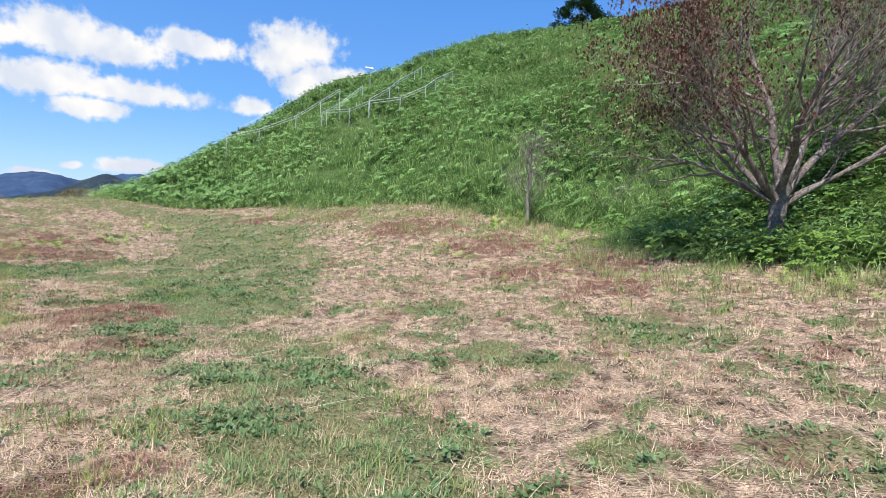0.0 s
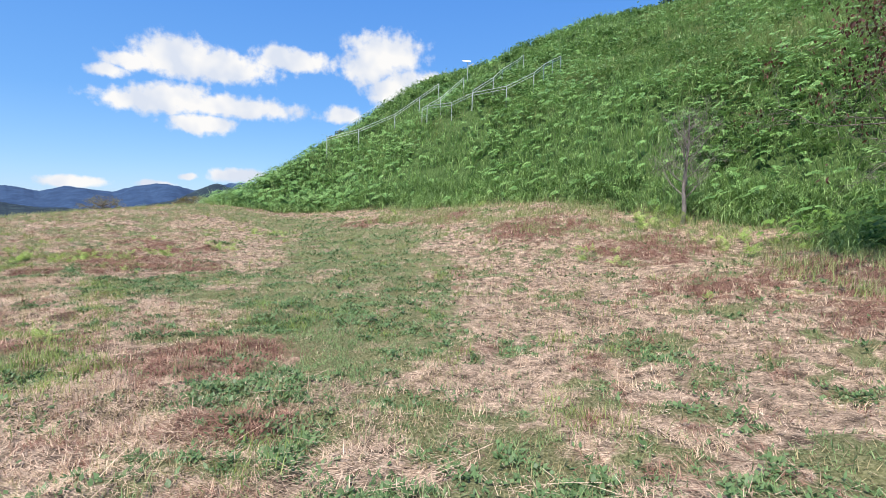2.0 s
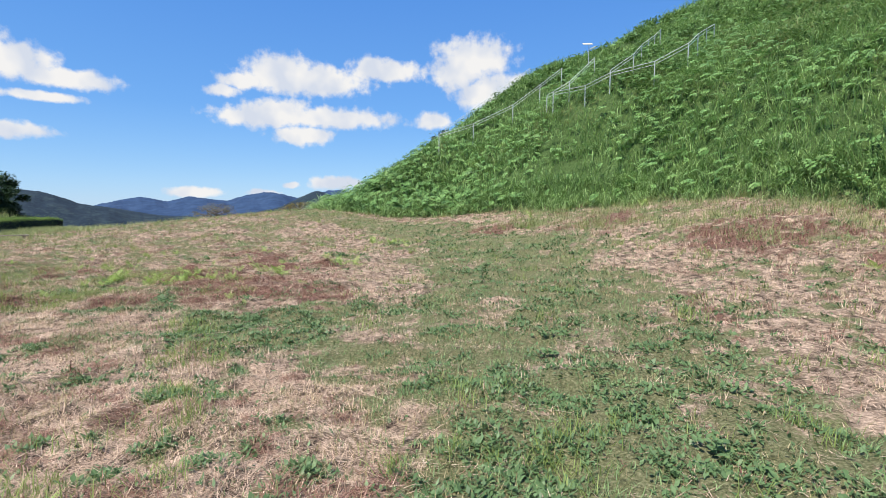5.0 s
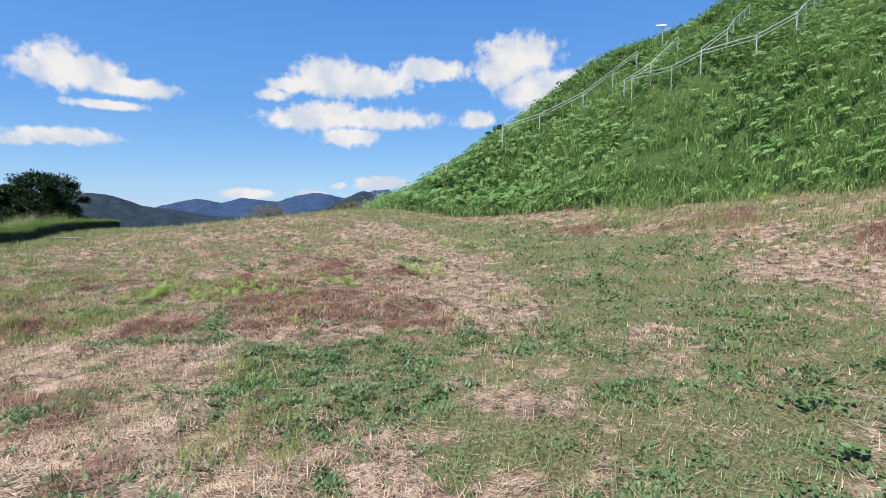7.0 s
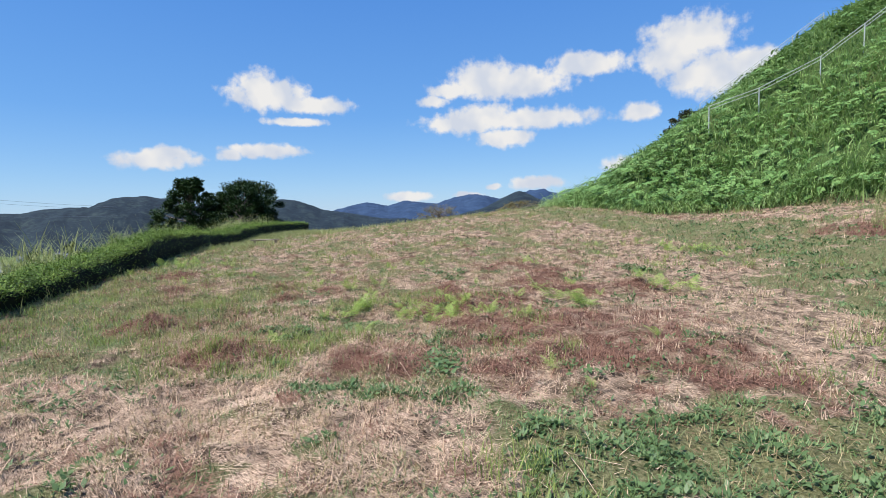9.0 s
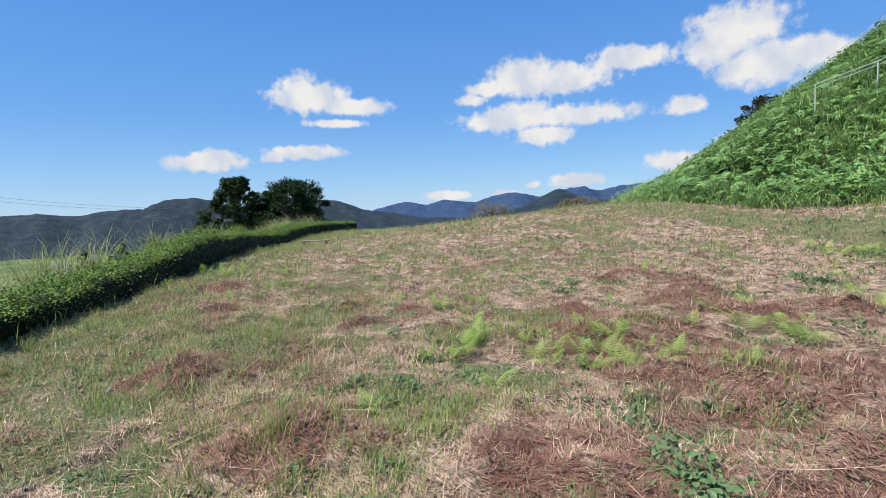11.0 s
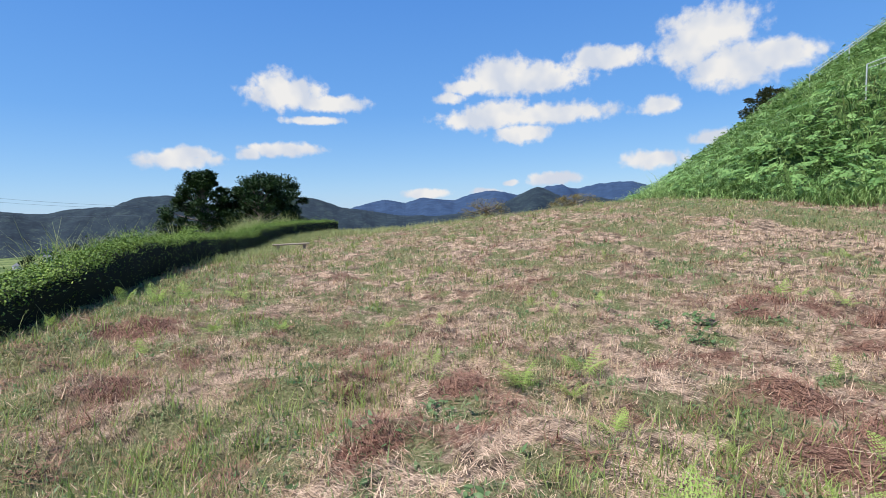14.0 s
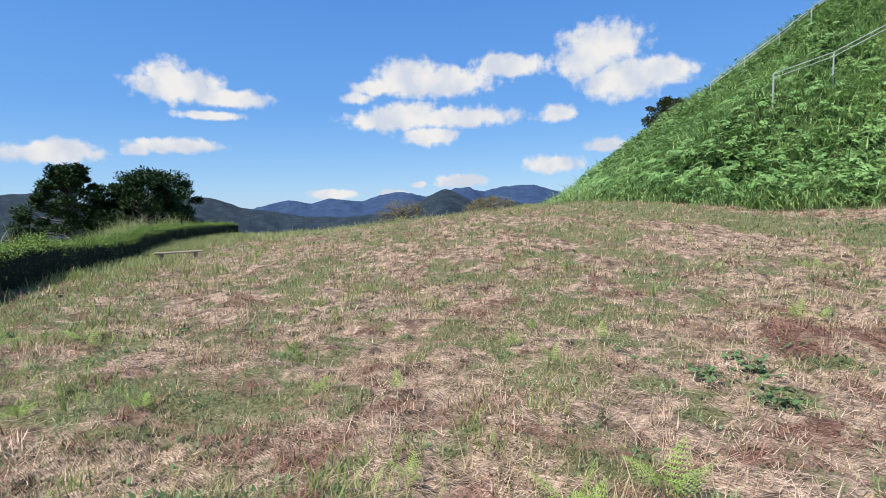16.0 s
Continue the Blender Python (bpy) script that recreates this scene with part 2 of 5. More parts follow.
def ground_material():
    """Soil under cut straw; the cover weights of the plan steer how much is green and how much is rusty."""
    m = bpy.data.materials.new("mown_ground")
    m.use_nodes = True
    t = m.node_tree
    bsdf = t.nodes["Principled BSDF"]
    bsdf.inputs["Roughness"].default_value = 0.92
    bsdf.inputs["Specular IOR Level"].default_value = 0.1
    tc = node(t, "ShaderNodeTexCoord")
    att = node(t, "ShaderNodeAttribute", attribute_name="cover")
    sp = node(t, "ShaderNodeSeparateColor")
    t.links.new(att.outputs["Color"], sp.inputs[0])

    def ramp(scale, stops, detail=6.0):
        n = node(t, "ShaderNodeTexNoise")
        n.inputs["Scale"].default_value, n.inputs["Detail"].default_value, n.inputs["Roughness"].default_value = scale, detail, 0.65
        t.links.new(tc.outputs["Object"], n.inputs["Vector"])
        r = node(t, "ShaderNodeValToRGB")
        els = r.color_ramp.elements
        while len(els) < len(stops):
            els.new(0.5)
        for i, c in enumerate(stops):
            els[i].position = 0.25 + 0.5 * i / (len(stops) - 1)
            els[i].color = (*c, 1)
        t.links.new(n.outputs[0], r.inputs[0])
        return r.outputs[0], n.outputs[0]

    def thatch(seed):
        """Crossing fibres: long thin noise in three directions, the topmost showing."""
        best = None
        for k, turn in enumerate((0.2, 1.25, 2.3)):
            mp = node(t, "ShaderNodeMapping")
            mp.inputs["Location"].default_value = (seed + 3.1 * k, seed, 0)
            mp.inputs["Rotation"].default_value = (0, 0, turn + seed)
            mp.inputs["Scale"].default_value = (24.0, 170.0, 24.0)
            t.links.new(tc.outputs["Object"], mp.inputs["Vector"])
            n = node(t, "ShaderNodeTexNoise")
            n.inputs["Scale"].default_value, n.inputs["Detail"].default_value, n.inputs["Distortion"].default_value = 1.0, 2.0, 0.3
            t.links.new(mp.outputs[0], n.inputs["Vector"])
            best = n.outputs[0] if best is None else maths(t, "MAXIMUM", best, n.outputs[0])
        return best

    def fibres(height, stops):
        r = node(t, "ShaderNodeValToRGB")
        els = r.color_ramp.elements
        while len(els) < len(stops):
            els.new(0.5)
        for i, c in enumerate(stops):
            els[i].position = 0.42 + 0.33 * i / (len(stops) - 1)
            els[i].color = (*c, 1)
        t.links.new(height, r.inputs[0])
        return r.outputs[0]

    fine = thatch(0.0)
    # lowest stops near black: soil, with the shade of the gaps coloured in
    straw = fibres(fine, [(0.03, 0.022, 0.016), (0.35, 0.25, 0.175), (0.74, 0.57, 0.43)])
    green, _ = ramp(38.0, [(0.020, 0.024, 0.010), (0.15, 0.150, 0.070), (0.34, 0.32, 0.18)])
    rust = fibres(thatch(5.0), [(0.018, 0.011, 0.008), (0.17, 0.092, 0.066), (0.42, 0.265, 0.195)])
    _, brk = ramp(6.5, [(0, 0, 0), (1, 1, 1)])
    _, brk2 = ramp(5.0, [(0, 0, 0), (1, 1, 1)], 8.0)

    def blend(a, b, w, breaker):
        k = maths(t, "ADD", w, maths(t, "MULTIPLY", maths(t, "SUBTRACT", breaker, 0.5), 1.4))
        mr = node(t, "ShaderNodeMapRange", interpolation_type="SMOOTHSTEP")
        mr.inputs[1].default_value, mr.inputs[2].default_value = 0.3, 0.7
        t.links.new(k, mr.inputs[0])
        mx = node(t, "ShaderNodeMix", data_type="RGBA")
        t.links.new(mr.outputs[0], mx.inputs[0])
        t.links.new(a, mx.inputs[6])
        t.links.new(b, mx.inputs[7])
        return mx.outputs[2]

    # bleached and darker patches in the thatch
    _, spot = ramp(5.5, [(0, 0, 0), (1, 1, 1)], 8.0)
    mr = node(t, "ShaderNodeMapRange")
    for i, v in zip((1, 2, 3, 4), (0.38, 0.62, 0.30, 1.45)):
        mr.inputs[i].default_value = v
    t.links.new(spot, mr.inputs[0])
    patch = node(t, "ShaderNodeVectorMath", operation="SCALE")
    t.links.new(straw, patch.inputs[0])
    t.links.new(mr.outputs[0], patch.inputs["Scale"])
    straw = patch.outputs[0]
    col = blend(straw, rust, sp.outputs[1], brk2)
    col = blend(col, green, sp.outputs[0], brk)
    under, _ = ramp(9.0, [(0.025, 0.045, 0.015), (0.06, 0.10, 0.03), (0.10, 0.15, 0.05)])
    sward = node(t, "ShaderNodeMix", data_type="RGBA")
    t.links.new(att.outputs["Alpha"], sward.inputs[0])
    t.links.new(col, sward.inputs[6])
    t.links.new(under, sward.inputs[7])
    col = sward.outputs[2]
    # far off, woods and fields
    wood, _ = ramp(0.03, [(0.025, 0.045, 0.018), (0.05, 0.085, 0.03), (0.16, 0.20, 0.07), (0.30, 0.29, 0.17)])
    far = node(t, "ShaderNodeMix", data_type="RGBA")
    t.links.new(sp.outputs[2], far.inputs[0])
    t.links.new(col, far.inputs[6])
    t.links.new(wood, far.inputs[7])
    t.links.new(far.outputs[2], bsdf.inputs["Base Color"])
    b = node(t, "ShaderNodeBump")
    b.inputs["Strength"].default_value, b.inputs["Distance"].default_value = 0.8, 0.03
    t.links.new(fine, b.inputs["Height"])
    t.links.new(b.outputs[0], bsdf.inputs["Normal"])
    return m


M_GROUND = ground_material()

# ---- the lie of the land ----
rng = np.random.default_rng(7)
LATTICE = rng.random((256, 256))


def value_noise(x, y):
    xi, yi = np.floor(x).astype(int), np.floor(y).astype(int)
    u, v = x - xi, y - yi
    u, v = u * u * (3 - 2 * u), v * v * (3 - 2 * v)
    a, b = LATTICE[xi & 255, yi & 255], LATTICE[(xi + 1) & 255, yi & 255]
    c, d = LATTICE[xi & 255, (yi + 1) & 255], LATTICE[(xi + 1) & 255, (yi + 1) & 255]
    return (a * (1 - u) + b * u) * (1 - v) + (c * (1 - u) + d * u) * v


def fbm(x, y, scale, octaves=4, shift=0.0):
    total, amp, norm = 0.0, 1.0, 0.0
    for k in range(octaves):
        f = scale * 2 ** k
        total = total + amp * value_noise(x * f + 17.3 * k + shift, y * f + 31.7 * k - shift)
        norm += amp
        amp *= 0.5
    return total / norm


def smoothstep(a, b, v):
    u = np.clip((v - a) / (b - a), 0, 1)
    return u * u * (3 - 2 * u)


# foot of the burial mound, as a closed curve through a few plan points
FOOT = [(34, -30), (14, -8), (10, 4), (8.6, 10), (5.8, 17.9), (-0.3, 24.3), (-5.2, 27.7), (-9.4, 29.4), (-13.5, 29.7), (-17.6, 29.6), (-21.3, 31.5), (-25.0, 37.4),
        (-29.9, 47.0), (-34.8, 59.5), (-31, 71.5), (-21, 92), (9, 109), (60, 100), (85, 60), (80, 0), (60, -30)]


def rounded(points, steps):
    p, out = np.array(points, float), []
    for i in range(len(p)):
        a, b, c, d = p[i - 1], p[i], p[(i + 1) % len(p)], p[(i + 2) % len(p)]
        for k in range(steps):
            u = k / steps
            out.append(0.5 * (2 * b + (c - a) * u + (2 * a - 5 * b + 4 * c - d) * u * u + (3 * b - a - 3 * c + d) * u ** 3))
    return np.array(out)


FOOT_CURVE = rounded(FOOT, 5)


def inside_mound(x, y):
    """Distance to the mound's foot, positive on the mound."""
    best, ins = np.full(x.shape, 1e9), np.zeros(x.shape, bool)
    for i in range(len(FOOT_CURVE)):
        a, b = FOOT_CURVE[i - 1], FOOT_CURVE[i]
        e = b - a
        u = np.clip(((x - a[0]) * e[0] + (y - a[1]) * e[1]) / (e @ e), 0, 1)
        best = np.minimum(best, (x - a[0] - u * e[0]) ** 2 + (y - a[1] - u * e[1]) ** 2)
        cross = (a[1] > y) != (b[1] > y)
        ins ^= cross & (x < a[0] + (y - a[1]) * e[0] / (e[1] if e[1] else 1e-9))
    return np.where(ins, 1, -1) * np.sqrt(best)


HEDGE_A, HEDGE_DIR, HEDGE_OUT = np.array((-18.55, 10.8)), np.array((-0.81, 0.586)), np.array((-0.586, -0.81))


def hedge_line(s, w):
    """Plan point s metres along the hedge and w metres out from its face; the far end bends in along the brow."""
    w = w - 0.012 * np.maximum(s - 12, 0) ** 2
    return HEDGE_A[0] + HEDGE_DIR[0] * s + HEDGE_OUT[0] * w, HEDGE_A[1] + HEDGE_DIR[1] * s + HEDGE_OUT[1] * w


def past_hedge(x, y):
    return (x - HEDGE_A[0]) * HEDGE_OUT[0] + (y - HEDGE_A[1]) * HEDGE_OUT[1]


# rusty heaps of cut bracken: x, y, radius
HEAPS = [(-13.7, 11.4, 0.45), (-12.2, 12.2, 0.4), (-4.8, 7.4, 0.55), (-3.6, 5.9, 0.3), (-7.0, 7.4, 0.3), (-10.2, 14.7, 1.2), (-11.1, 13.4, 0.5), (-12.7, 16.8, 0.7), (-11.6, 14.4, 0.95), (-11.2, 12.7, 0.35),
         (-10.0, 13.9, 0.35), (-11.8, 17.5, 0.5), (-13.6, 17.5, 0.55), (-13.3, 15.0, 0.75), (-12.6, 14.0, 0.5), (-16.1, 13.5, 0.28), (-15.5, 11.2, 0.4), (-14.3, 18.4, 0.45),
         (-16.9, 13.9, 0.28), (-16.2, 14.4, 0.3), (-17.9, 15.8, 0.25), (-18.2, 12.5, 0.35), (-19.1, 12.3, 0.2), (-15.0, 18.3, 0.45), (-20.1, 13.4, 0.35), (-14.4, 15.6, 0.25),
         (-9.0, 25.3, 0.9), (-5.2, 24.4, 1.1), (-1.4, 20.5, 1.3), (1.5, 17.3, 1.2), (4.4, 13.5, 1.2), (1.8, 12.9, 1.0), (3.6, 10.4, 0.9)]


def land(x, y, fine=True):
    """Height of the land at x, y."""
    x, y = np.asarray(x, float), np.asarray(y, float)
    d = inside_mound(x, y)
    z = -0.33 * smoothstep(0, 9, y - 0.2 * x)
    z = z + (1.25 - 0.72 * smoothstep(-8, -16, x)) * np.clip((d + 11) / 11, 0, 1) ** 2
    z = z + 1.0 * np.exp(-((x + 22) ** 2 + (y - 29) ** 2) / 95)
    z = z + 0.16 * np.exp(-(((x - HEDGE_A[0]) * HEDGE_OUT[0] + (y - HEDGE_A[1]) * HEDGE_OUT[1]) / 2.5) ** 2)
    z = z + 0.75 * np.exp(-((x + 1) ** 2 + (y - 25) ** 2) / 40) - 0.35 * np.exp(-((x + 31) ** 2 + (y - 19.5) ** 2) / 24)
    rise = 0.67 * np.maximum(d, 0)
    # towards the far end the slope begins with a long hollow toe
    west = x - 0.5 * np.maximum(d - 4, 0)
    lag = smoothstep(-9, -14, west) - smoothstep(-17, -28, west) + 4.0 * smoothstep(12, 20, d) * smoothstep(-14, -6, x)
    toe = 0.74 * 1.5 * np.log((1 + np.exp((np.clip(d, 0, 60) - lag) / 1.5)) / (1 + np.exp(-lag / 1.5)))
    rise = rise + (toe - rise) * smoothstep(-8.5, -13, west)
    # the flank that faces the field is steeper below its middle
    rise = rise + 1.75 * smoothstep(0, 7.5, d) * smoothstep(18, 8.0, d) * smoothstep(-12, -5.5, x)
    z = z - 3.2 * np.log(np.exp(-rise / 3.2) + np.exp(-22 / 3.2))
    if fine:
        for hx, hy, hr in HEAPS:
            z = z + 0.09 * np.exp(-((x - hx) ** 2 + (y - hy) ** 2) / (0.55 * hr * hr)) * (0.2 + 1.6 * fbm(x, y, 2.6, 3, 55.0))
    # the terrace falls away past the hedge and past its far brow
    e = past_hedge(x, y)
    z = z - 0.35 * np.clip(e - 1.0, 0, 4) ** 1.2 * (d < 0)
    drop = np.maximum(np.maximum(e - 5, -0.75 * x + 0.66 * y - 52 - 0.8 * np.maximum(d, 0)), 0)
    drop = np.maximum(drop, np.maximum(-y - 40, 0))
    z = z - 45 * (1 - np.exp(-0.42 * drop / 45)) * smoothstep(6, -2, d)
    r = np.hypot(x, y)
    z = z - np.where(d > 0, 0, 1) * 8 * smoothstep(150, 600, r)
    if fine:
        near = smoothstep(120, 60, r)
        z = z + near * ((fbm(x, y, 0.35) - 0.5) * 0.10 + (fbm(x, y, 1.7, 4, 9.0) - 0.5) * 0.17 + (fbm(x, y, 4.2, 3, 61.0) - 0.5) * 0.12 * smoothstep(1, -1, d))
        z = z + near * (fbm(x, y, 0.55, 3, 40.0) - 0.5) * 0.7 * smoothstep(0.3, 2.5, d)
    return z


TRACK = np.array([(1.2, -1.5), (-0.7, 3.2), (-3.6, 8), (-5.3, 12), (-6.6, 17), (-8.2, 22), (-12.5, 25.5), (-17, 27.0), (-26, 33.2)])
TRACK_HALF = np.array([0.7, 0.8, 1.3, 2.1, 2.9, 2.6, 1.9, 1.4, 1.0])
SPUR = np.array([(-5.5, 11.5), (-9.6, 11.9)])


WORN = np.array([(-16.5, 25.3), (-12.1, 20.8), (-9.6, 16.8), (-8.4, 14.6)])


def near_line(x, y, pts, half):
    best = np.full(x.shape, 9.0)
    for i in range(1, len(pts)):
        a, e = pts[i - 1], pts[i] - pts[i - 1]
        u = np.clip(((x - a[0]) * e[0] + (y - a[1]) * e[1]) / (e @ e), 0, 1)
        w = half[i - 1] + (half[i] - half[i - 1]) * u
        best = np.minimum(best, np.hypot(x - a[0] - u * e[0], y - a[1] - u * e[1]) / w)
    return best


# bleached spots of straw: x, y, radius
PALE = [(-2.0, 7.5, 0.65), (-6.1, 9.1, 0.4), (-9.3, 15.6, 0.9), (-13.3, 21.5, 0.8), (-8.7, 9.9, 0.65), (-10.7, 10.9, 0.6), (-7.4, 11.5, 0.35),
        (-6.5, 14.3, 0.4), (-4.3, 18.9, 1.1), (-12.9, 9.9, 0.7), (-10.9, 11.3, 0.4), (-9.8, 16.4, 0.5), (-16.3, 13.8, 0.4), (-15.2, 15.4, 0.4), (-17.9, 13.4, 0.35),
        (-15.7, 23.9, 0.7), (-19.8, 15.2, 0.25), (-2.7, 4.1, 0.8), (0.7, 3.9, 0.5), (1.7, 4.6, 0.4), (2.0, 3.7, 0.25), (-0.2, 8.0, 0.25), (1.6, 10.1, 0.4),
        (-0.7, 5.4, 0.3), (0.7, 7.6, 0.4), (-2.5, 5.5, 0.45), (-1.2, 10.4, 0.7), (3.2, 9.0, 0.5), (-0.6, 13.5, 0.8), (-2.2, 16.0, 0.8)]
# green patches of turf: x, y, radius
LUSH = [(-12.0, 11.6, 0.45), (-11.2, 12.0, 0.4), (-9.1, 11.3, 0.9), (-8.7, 12.6, 1.1), (-10.5, 10.1, 0.45), (-7.6, 22.1, 1.7), (-6.2, 17.8, 2.0), (-10.2, 11.9, 0.45), (-16.3, 11.8, 0.85),
        (-13.5, 10.4, 0.25), (-19.1, 14.2, 0.5), (-14.4, 15.2, 0.3), (-17.2, 13.3, 0.45), (-18.4, 14.7, 0.4), (-16.0, 15.3, 0.5), (-1.3, 3.4, 0.4), (3.0, 7.2, 1.1),
        (0.9, 5.6, 0.6), (-0.9, 5.4, 0.3), (-0.6, 3.0, 0.5), (2.4, 3.4, 0.5), (-4.1, 6.6, 0.35), (-1.0, 7.5, 0.35), (0.3, 7.9, 0.35), (0.9, 6.2, 0.3),
        (-5.2, 10.1, 1.0), (-6.2, 6.9, 0.3), (-3.1, 5.5, 0.3), (-3.8, 4.9, 0.25), (-0.3, 9.0, 0.6), (-4.0, 9.9, 0.65), (-11.6, 12.4, 0.35), (-3.0, 7.9, 0.4)]


def cover(x, y):
    """How green and how rusty the ground is."""
    n1, n2 = 0.35 * fbm(x, y, 0.9, 3, 3.0) + 0.65 * fbm(x, y, 3.4, 4, 13.0), 0.5 * fbm(x, y, 2.0, 4, 21.0) + 0.5 * fbm(x, y, 5.0, 3, 29.0)
    tr = np.minimum(near_line(x, y, TRACK, TRACK_HALF), near_line(x, y, SPUR, np.array([1.0, 1.0])))
    green = 0.95 * smoothstep(1.4, 0.65, tr + (n2 - 0.5) * 2.2) * (0.5 + 0.5 * smoothstep(0.40, 0.54, fbm(x, y, 2.6, 4, 66.0)))
    green = np.maximum(green, 0.85 * smoothstep(0.51, 0.61, n1))
    green = np.maximum(green, 0.6 * smoothstep(0.50, 0.62, fbm(x, y, 1.4, 4, 91.0)) * smoothstep(-13.5, -16.5, x))
    for hx, hy, hr in LUSH:
        green = np.maximum(green, smoothstep(1.45, 0.55, np.hypot(x - hx, y - hy) / hr + (n2 - 0.5) * 3.0) * (0.5 + 0.5 * smoothstep(0.40, 0.54, fbm(x, y, 3.2, 3, 47.0))))
    e = past_hedge(x, y)
    along = (x - HEDGE_A[0]) * HEDGE_DIR[0] + (y - HEDGE_A[1]) * HEDGE_DIR[1]
    green = np.maximum(green, 0.8 * smoothstep(-2.6, -0.5, e + (n2 - 0.5) * 4) * smoothstep(-6, -2, along))
    green = np.maximum(green, 0.7 * smoothstep(38, 46, -0.75 * x + 0.66 * y + (n2 - 0.5) * 8))
    green = np.maximum(green, smoothstep(-1.2, 0.6, inside_mound(x, y) + (n2 - 0.5) * 2))
    rust = np.zeros(x.shape)
    clods = 0.5 + 0.5 * smoothstep(0.42, 0.56, fbm(x, y, 4.5, 3, 88.0))
    for hx, hy, hr in HEAPS:
        rust = np.maximum(rust, clods * smoothstep(1.75, 0.7, np.hypot(x - hx, y - hy) / hr + (n2 - 0.5) * 3.0))
    rust = np.maximum(rust, 0.55 * smoothstep(0.56, 0.70, fbm(x, y, 3.0, 4, 44.0)) * (tr > 1.0))
    worn = smoothstep(1.3, 0.5, near_line(x, y, WORN, np.array([0.4, 0.6, 0.8, 0.6])) + (n2 - 0.5) * 1.4)
    for hx, hy, hr in PALE:
        worn = np.maximum(worn, 0.9 * smoothstep(1.45, 0.5, np.hypot(x - hx, y - hy) / hr + (n2 - 0.5) * 2.6))
    rust = rust * (1 - worn)
    green = green * (1 - 0.8 * rust) * (1 - 0.88 * worn)
    return green, rust


def spaced(lo, hi, step, far_lo, far_hi, grow):
    mid = list(np.arange(lo, hi, step))
    s, v = step, mid[-1]
    while v < far_hi:
        s *= grow
        v += s
        mid.append(v)
    s, v = step, mid[0]
    while v > far_lo:
        s *= grow
        v -= s
        mid.insert(0, v)
    return np.array(mid)


def mesh_object(name, verts, tris, mats, parent=None, smooth=False, slots=None):
    """One mesh object from arrays of places and triangles."""
    me = bpy.data.meshes.new(name)
    verts, tris = np.asarray(verts, np.float32), np.asarray(tris, np.int32)
    me.vertices.add(len(verts))
    me.vertices.foreach_set("co", verts.ravel())
    k = tris.shape[1]
    me.loops.add(tris.size)
    me.loops.foreach_set("vertex_index", tris.ravel())
    me.polygons.add(len(tris))
    me.polygons.foreach_set("loop_start", np.arange(0, tris.size, k, dtype=np.int32))
    for m in (mats if isinstance(mats, (list, tuple)) else [mats]):
        me.materials.append(m)
    if slots is not None:
        me.polygons.foreach_set("material_index", np.asarray(slots, np.int32))
    me.polygons.foreach_set("use_smooth", np.full(len(tris), smooth))
    me.update(calc_edges=True)
    ob = new(name, me)
    if parent is not None:
        ob.parent = parent
    return ob


def grid_faces(nx, ny):
    i, j = np.meshgrid(np.arange(nx - 1), np.arange(ny - 1), indexing="ij")
    a = (i * ny + j).ravel()
    return np.stack([a, a + ny, a + ny + 1, a + 1], 1)


gx = spaced(-32, 11, 0.13, -4600, 4600, 1.13)
gy = spaced(-1, 32, 0.13, -4600, 4600, 1.13)
GX, GY = np.meshgrid(gx, gy, indexing="ij")
GZ = land(GX, GY)
ground = mesh_object("ground", np.stack([GX, GY, GZ], -1).reshape(-1, 3), grid_faces(len(gx), len(gy)), M_GROUND, smooth=True)
tagged(ground, "mown field of dry straw and patchy green turf rising into a mound", "ground", kind="structure")
cg, cr = cover(GX, GY)
cf = smoothstep(70, 160, np.hypot(GX + 5, GY - 20)) * (inside_mound(GX, GY) < 0)
attr = ground.data.color_attributes.new("cover", "FLOAT_COLOR", "POINT")
attr.data.foreach_set("color", np.stack([cg, cr, cf, smoothstep(-0.2, 0.6, inside_mound(GX, GY))], -1).astype(np.float32).ravel())


# ---- blades and leaves ----
def blades(base, heading, length, width, rise, droop, segments=2):
    """Tapered blades: each starts at base, climbs at the angle rise and bends down by droop; all arrays of n."""
    n = len(base)
    hx, hy = np.cos(heading), np.sin(heading)
    side = np.stack([-hy, hx, np.zeros(n)], 1)
    rows, p = [], base.astype(float).copy()
    ang = rise.copy()
    for s in range(segments):
        w = width * (1 - 0.75 * s / segments)
        rows += [p - side * w[:, None] / 2, p + side * w[:, None] / 2]
        step = length / segments
        p = p + np.stack([hx * np.cos(ang), hy * np.cos(ang), np.sin(ang)], 1) * step[:, None]
        ang = ang - droop / segments
    rows.append(p)
    k = len(rows)
    verts = np.stack(rows, 1).reshape(-1, 3)
    tri = []
    for s in range(segments - 1):
        a = 2 * s
        tri += [(a, a + 1, a + 3), (a, a + 3, a + 2)]
    a = 2 * (segments - 1)
    tri.append((a, a + 1, a + 2))
    tris = (np.array(tri)[None] + (np.arange(n) * k)[:, None, None]).reshape(-1, 3)
    return verts, tris


def leaves(base, heading, length, width, tilt):
    """Diamond leaves of two triangles, folded a little along the middle."""
    n = len(base)
    d = np.stack([np.cos(heading) * np.cos(tilt), np.sin(heading) * np.cos(tilt), np.sin(tilt)], 1)
    side = np.stack([-np.sin(heading), np.cos(heading), rng.normal(0, 0.35, n)], 1)
    mid = base + d * (length * 0.45)[:, None]
    v = np.stack([base, mid + side * (width / 2)[:, None], base + d * length[:, None], mid - side * (width / 2)[:, None]], 1).reshape(-1, 3)
    o = (np.arange(n) * 4)[:, None]
    return v, np.concatenate([o + np.array([[0, 1, 2]]), o + np.array([[0, 2, 3]])])


